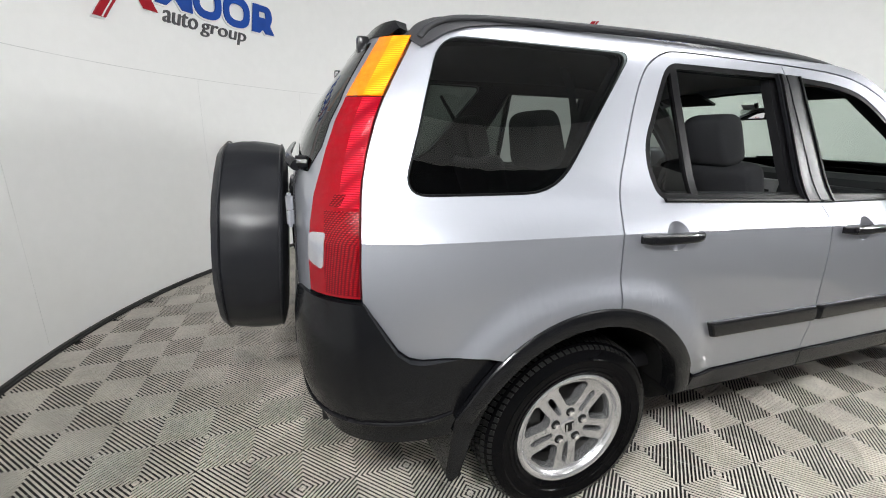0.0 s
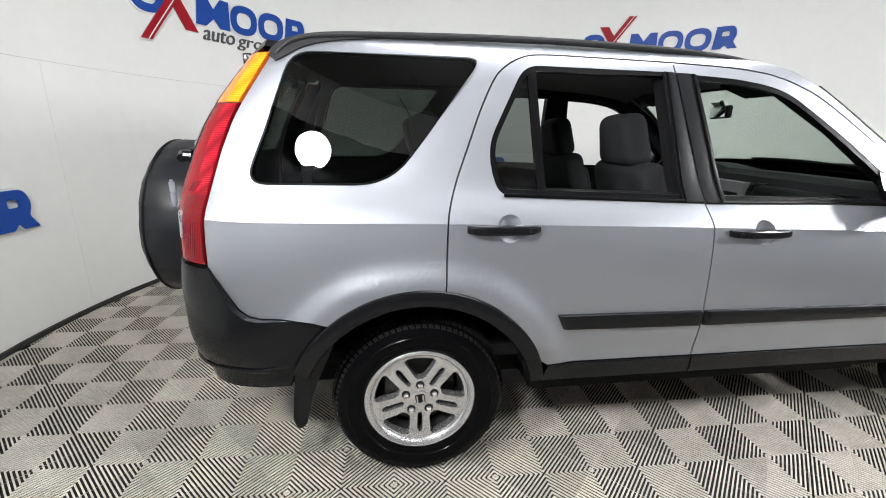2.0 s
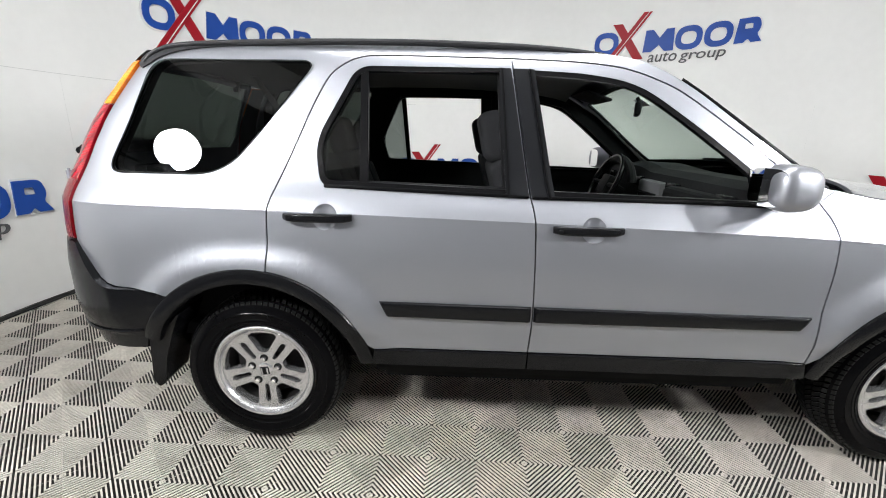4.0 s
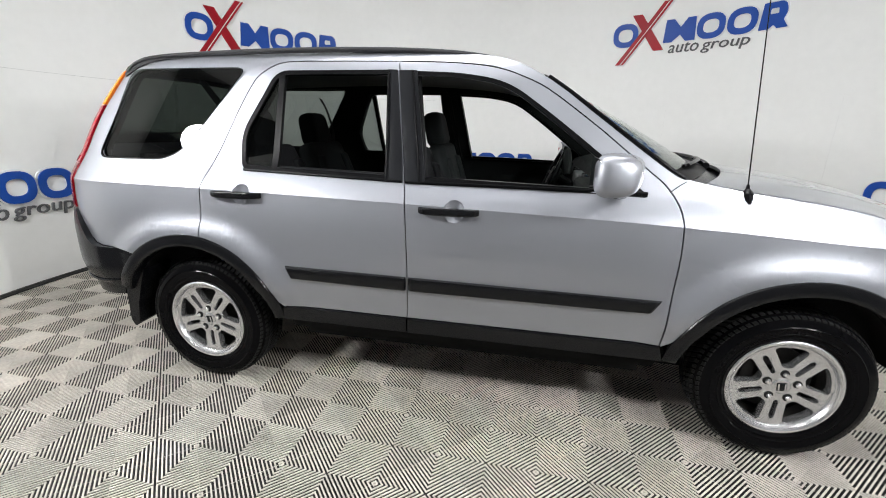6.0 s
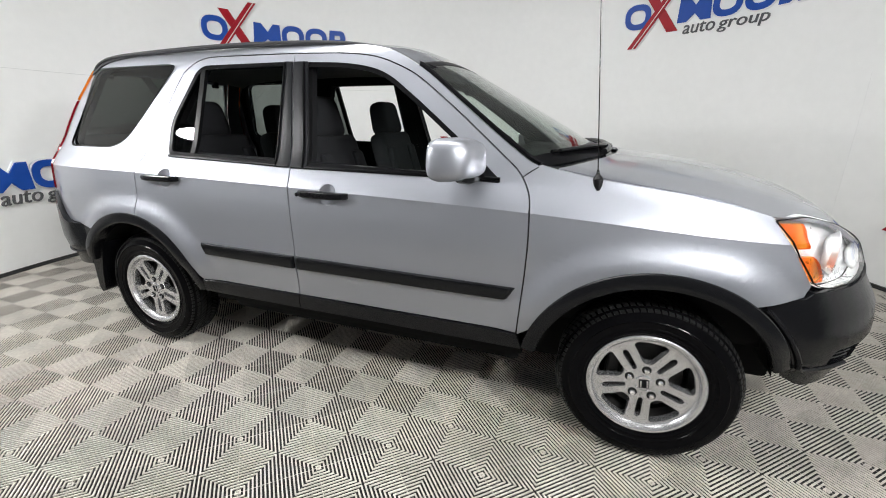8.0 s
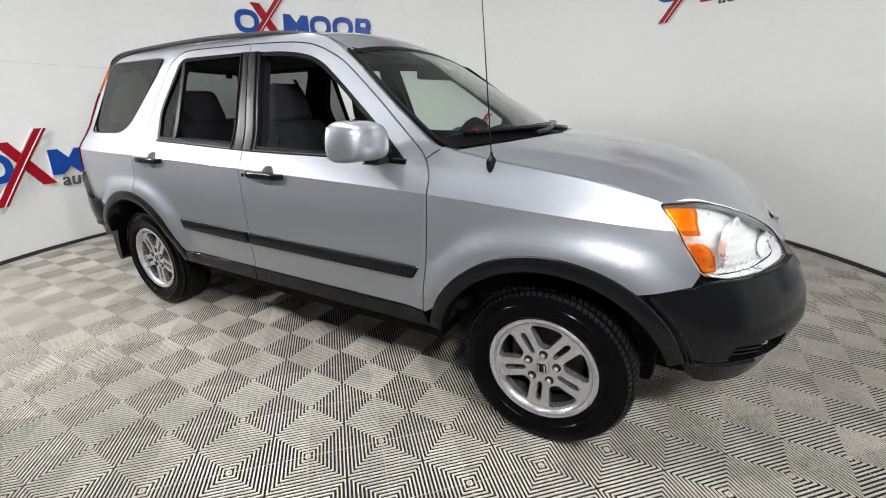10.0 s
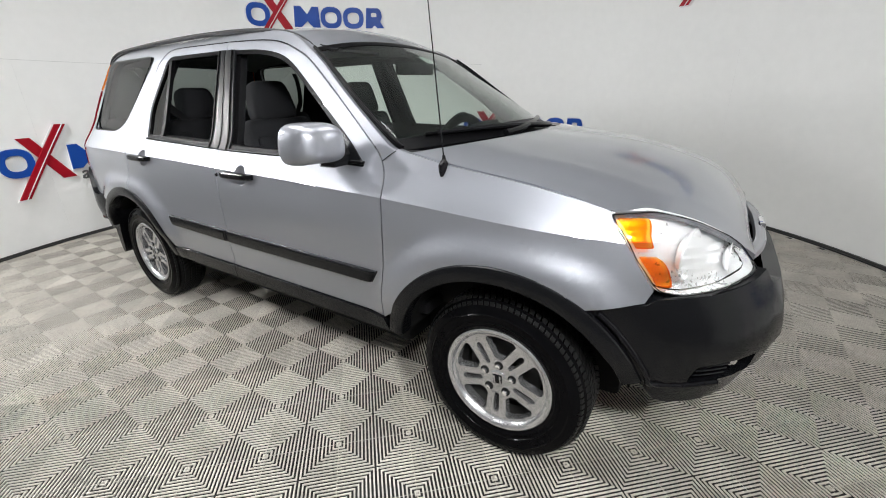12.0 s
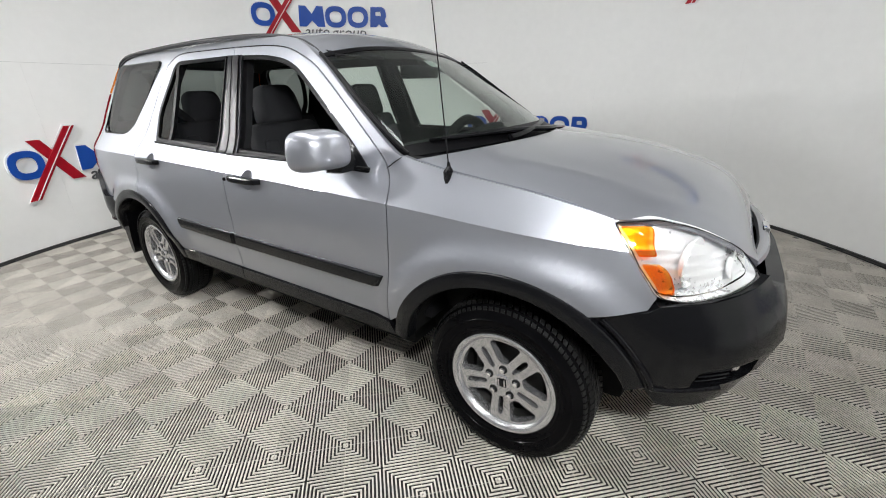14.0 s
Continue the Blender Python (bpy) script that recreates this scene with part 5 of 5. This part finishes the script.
def disc_lamp(az, z):
    p = on_wall(az, z, 0.10)
    aim = (Vector((CX, CY, 0.6)) - p).normalized()
    t = thing("round_lamp", "round white studio lamp on the booth wall", "studio lamp", "round studio lamps")
    t.matrix_basis = Matrix.Translation(p) @ aim.to_track_quat("Z", "Y").to_matrix().to_4x4()
    bm = bmesh.new()
    lathe(bm, [(0.001, -0.10), (0.12, -0.09), (0.145, -0.02), (0.166, 0.0), (0.170, 0.012), (0.157, 0.012), (0.155, 0.0)], 40, "Z")
    part("housing", bm, M_CLAD, t)
    bm = bmesh.new()
    lathe(bm, [(0.001, 0.006), (0.154, 0.004), (0.154, -0.004), (0.001, -0.006)], 40, "Z")
    part("diffuser", bm, M_DISC, t, smooth=False)


ring_light(200, 344, 0.6, 1.7, 3.2)
# The last two lamps are unseen, added to mirror the first two.
for az, z in ((218, 2.08), (231.6, 2.48), (309.5, 2.50), (322, 2.08)):
    disc_lamp(az, z)


# ---- wall signs ----
def lettering(text, left, right, low, high, deep=0.018):
    """A raised word, lying flat, that fills the given width and height."""
    curve = bpy.data.curves.new("lettering", "FONT")
    curve.body = text
    curve.extrude = 0.5
    curve.resolution_u = 3
    holder = bpy.data.objects.new("lettering", curve)
    bpy.context.scene.collection.objects.link(holder)
    shape = bpy.data.meshes.new_from_object(holder.evaluated_get(bpy.context.evaluated_depsgraph_get()))
    bm = bmesh.new()
    bm.from_mesh(shape)
    bpy.data.objects.remove(holder)
    bpy.data.curves.remove(curve)
    bpy.data.meshes.remove(shape)
    xs, ys = [v.co.x for v in bm.verts], [v.co.y for v in bm.verts]
    for v in bm.verts:
        v.co = Vector((left + (v.co.x - min(xs)) / (max(xs) - min(xs)) * (right - left), low + (v.co.y - min(ys)) / (max(ys) - min(ys)) * (high - low), deep if v.co.z > 0 else 0.002))
    return bm


def wall_sign(az_left, z_mid, scale=1.0, group="wall signs"):
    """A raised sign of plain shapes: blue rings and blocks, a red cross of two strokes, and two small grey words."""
    t = thing("wall_sign", "raised blue, red and grey dealer sign on the white wall", "wall sign", group)

    def place(s, h, d):
        z = z_mid + h * scale
        r = interp(z, WALL_Z, WALL_R)
        return on_wall(az_left - math.degrees(s * scale / r), z, d)

    def raised(name, loops, mat, depth=0.022, edge=0.014):
        grown = [shifted(loops[0], -edge)] + [shifted(l, edge) for l in loops[1:]]
        bm = shell(grown, place, 0.013, 0.05, 0.014)
        part("backing", bm, M_SIGNWHITE, t)
        bm = shell(loops, place, 0.011, 0.05, depth + 0.004)
        part(name, bm, mat, t)

    def ring(c, a, b, w):
        oval = lambda k: [(c + (a - k) * math.copysign(abs(math.cos(q)) ** 0.8, math.cos(q)), (b - k) * math.copysign(abs(math.sin(q)) ** 0.8, math.sin(q))) for q in np.linspace(0, 2 * math.pi, 29)[:-1]]
        raised("ring", [oval(0), oval(w)[::-1]], M_BLUE)

    ring(0.15, 0.15, 0.137, 0.062)
    # red strokes
    raised("stroke", [[(0.21, 0.225), (0.325, 0.225), (0.62, -0.20), (0.50, -0.20)]], M_SIGNRED, 0.02)
    raised("stroke", [[(0.06, -0.345), (0.155, -0.345), (0.66, 0.335), (0.565, 0.335)]], M_SIGNRED, 0.03)
    bm = shell([[(0.118, -0.345), (0.127, -0.345), (0.632, 0.335), (0.623, 0.335)]], place, 0.006, 0.05, 0.039)
    part("pinstripe", bm, M_SIGNWHITE, t)
    raised("block", [[(0.605, -0.125), (0.700, -0.125), (0.785, -0.050), (0.855, -0.125), (0.955, -0.125), (0.940, 0.125), (0.855, 0.125), (0.785, 0.030), (0.705, 0.125), (0.618, 0.125)]], M_BLUE)
    ring(1.11, 0.145, 0.132, 0.062)
    ring(1.42, 0.145, 0.132, 0.062)
    raised("block", [fillet([(1.59, -0.125), (1.68, -0.125), (1.72, -0.085), (1.755, -0.125), (1.855, -0.125), (1.80, -0.045), (1.83, 0.02), (1.80, 0.125), (1.605, 0.125)], [0, 0, 0.02, 0, 0, 0.02, 0.05, 0.06, 0], 4), fillet([(1.672, 0.015), (1.672, 0.068), (1.745, 0.068), (1.752, 0.015)], 0.012, 3)], M_BLUE)
    for text, left, right, low, high in (("auto", 0.672, 1.000, -0.245, -0.140), ("group", 1.040, 1.520, -0.277, -0.165)):
        bm = lettering(text, left, right, low, high)
        for v in bm.verts:
            v.co = place(v.co.x + 0.18 * (v.co.y + 0.245), v.co.y, v.co.z)
        part("lettering", bm, M_SIGNGREY, t, "small grey raised words", smooth=False)
    return t


wall_sign(200.0, 0.80, 0.94)
wall_sign(157.4, 2.28, 0.945)
wall_sign(70.4, 2.435, 0.96)
wall_sign(112.2, 0.835, 0.94)
wall_sign(27.4, 0.79, 0.94)

# ---- floor tiles, last ----
PITCH, TURNED, ORIGIN = 0.28118, 43.72, (2.0778, -1.1221)


def tile_mesh():
    """Four corners of nested angled ribs on a thin frame."""
    verts, faces = [], []
    h, step, wide, low = PITCH / 2, PITCH / 20, 0.0058, -0.0042

    def quad(*p):
        faces.append([len(verts) + k for k in range(len(p))])
        verts.extend(p)

    for su in (-1, 1):
        for sv in (-1, 1):
            def at(a, b, z):
                return (su * (h - a), sv * (h - b), z)

            for k in range(10):
                m = k * step + (step - wide) / 2
                n = m + wide
                c = 0.0004
                quad(at(0, m + c, 0), at(m + c, m + c, 0), at(n - c, n - c, 0), at(0, n - c, 0))
                quad(at(m + c, 0, 0), at(m + c, m + c, 0), at(n - c, n - c, 0), at(n - c, 0, 0))
                for e, f in ((m, m + c), (n, n - c)):
                    quad(at(0, e, -c), at(e, e, -c), at(f, f, 0), at(0, f, 0))
                    quad(at(e, 0, -c), at(e, e, -c), at(f, f, 0), at(f, 0, 0))
                    quad(at(0, e, low), at(e, e, low), at(e, e, -c), at(0, e, -c))
                    quad(at(e, 0, low), at(e, e, low), at(e, e, -c), at(e, 0, -c))
    b = 0.0010
    for s in (-1, 1):
        quad((s * h, -h, -0.003), (s * h, h, -0.003), (s * (h - b), h, -0.003), (s * (h - b), -h, -0.003))
        quad((-h, s * h, -0.003), (h, s * h, -0.003), (h, s * (h - b), -0.003), (-h, s * (h - b), -0.003))
    return verts, faces


verts, faces = tile_mesh()
tile_data = bpy.data.meshes.new("floor_tile")
tile_data.from_pydata(verts, [], faces)
tile_data.update()
tile_data.materials.append(M_TILE)
turn = Matrix.Translation((*ORIGIN, 0)) @ Matrix.Rotation(radians(TURNED), 4, "Z")
spots = []
for i in range(-24, 25):
    for j in range(-24, 25):
        p = turn @ Vector(((i + 0.5) * PITCH, (j + 0.5) * PITCH, 0))
        if math.hypot(p.x - CX, p.y - CY) < 3.64 + 0.20:
            spots.append((math.hypot(p.x - 1.2, p.y + 1.1), p))
spots.sort(key=lambda q: q[0] + (9 if math.hypot(q[1].x - CX, q[1].y - CY) > 3.44 else 0))
for _, p in spots[:300]:
    ob = new("floor_tile", tile_data)
    ob.matrix_basis = Matrix.Translation((p.x, p.y, random.uniform(-0.0008, 0.0))) @ Matrix.Rotation(radians(TURNED + 90 * random.randrange(4)), 4, "Z")
    ob.parent = floor
base = np.array(verts)
turned = Matrix.Rotation(radians(TURNED), 3, "Z")
base = base @ np.array(turned).T
allv, allf = [], []
for _, p in spots[300:]:
    here = base + np.array((p.x, p.y, -0.0005))
    far = np.hypot(here[:, 0] - CX, here[:, 1] - CY) > 3.68
    allf += [[q + len(allv) * len(base) for q in f] for f in faces if not any(far[q] for q in f)]
    allv.append(here)
field = bpy.data.meshes.new("floor_tiles")
field.from_pydata(np.concatenate(allv).tolist(), [], allf)
field.update()
field.materials.append(M_TILE)
ob = tagged(new("floor_tiles", field), "far ribbed floor tiles", kind="stuff")
ob.parent = floor
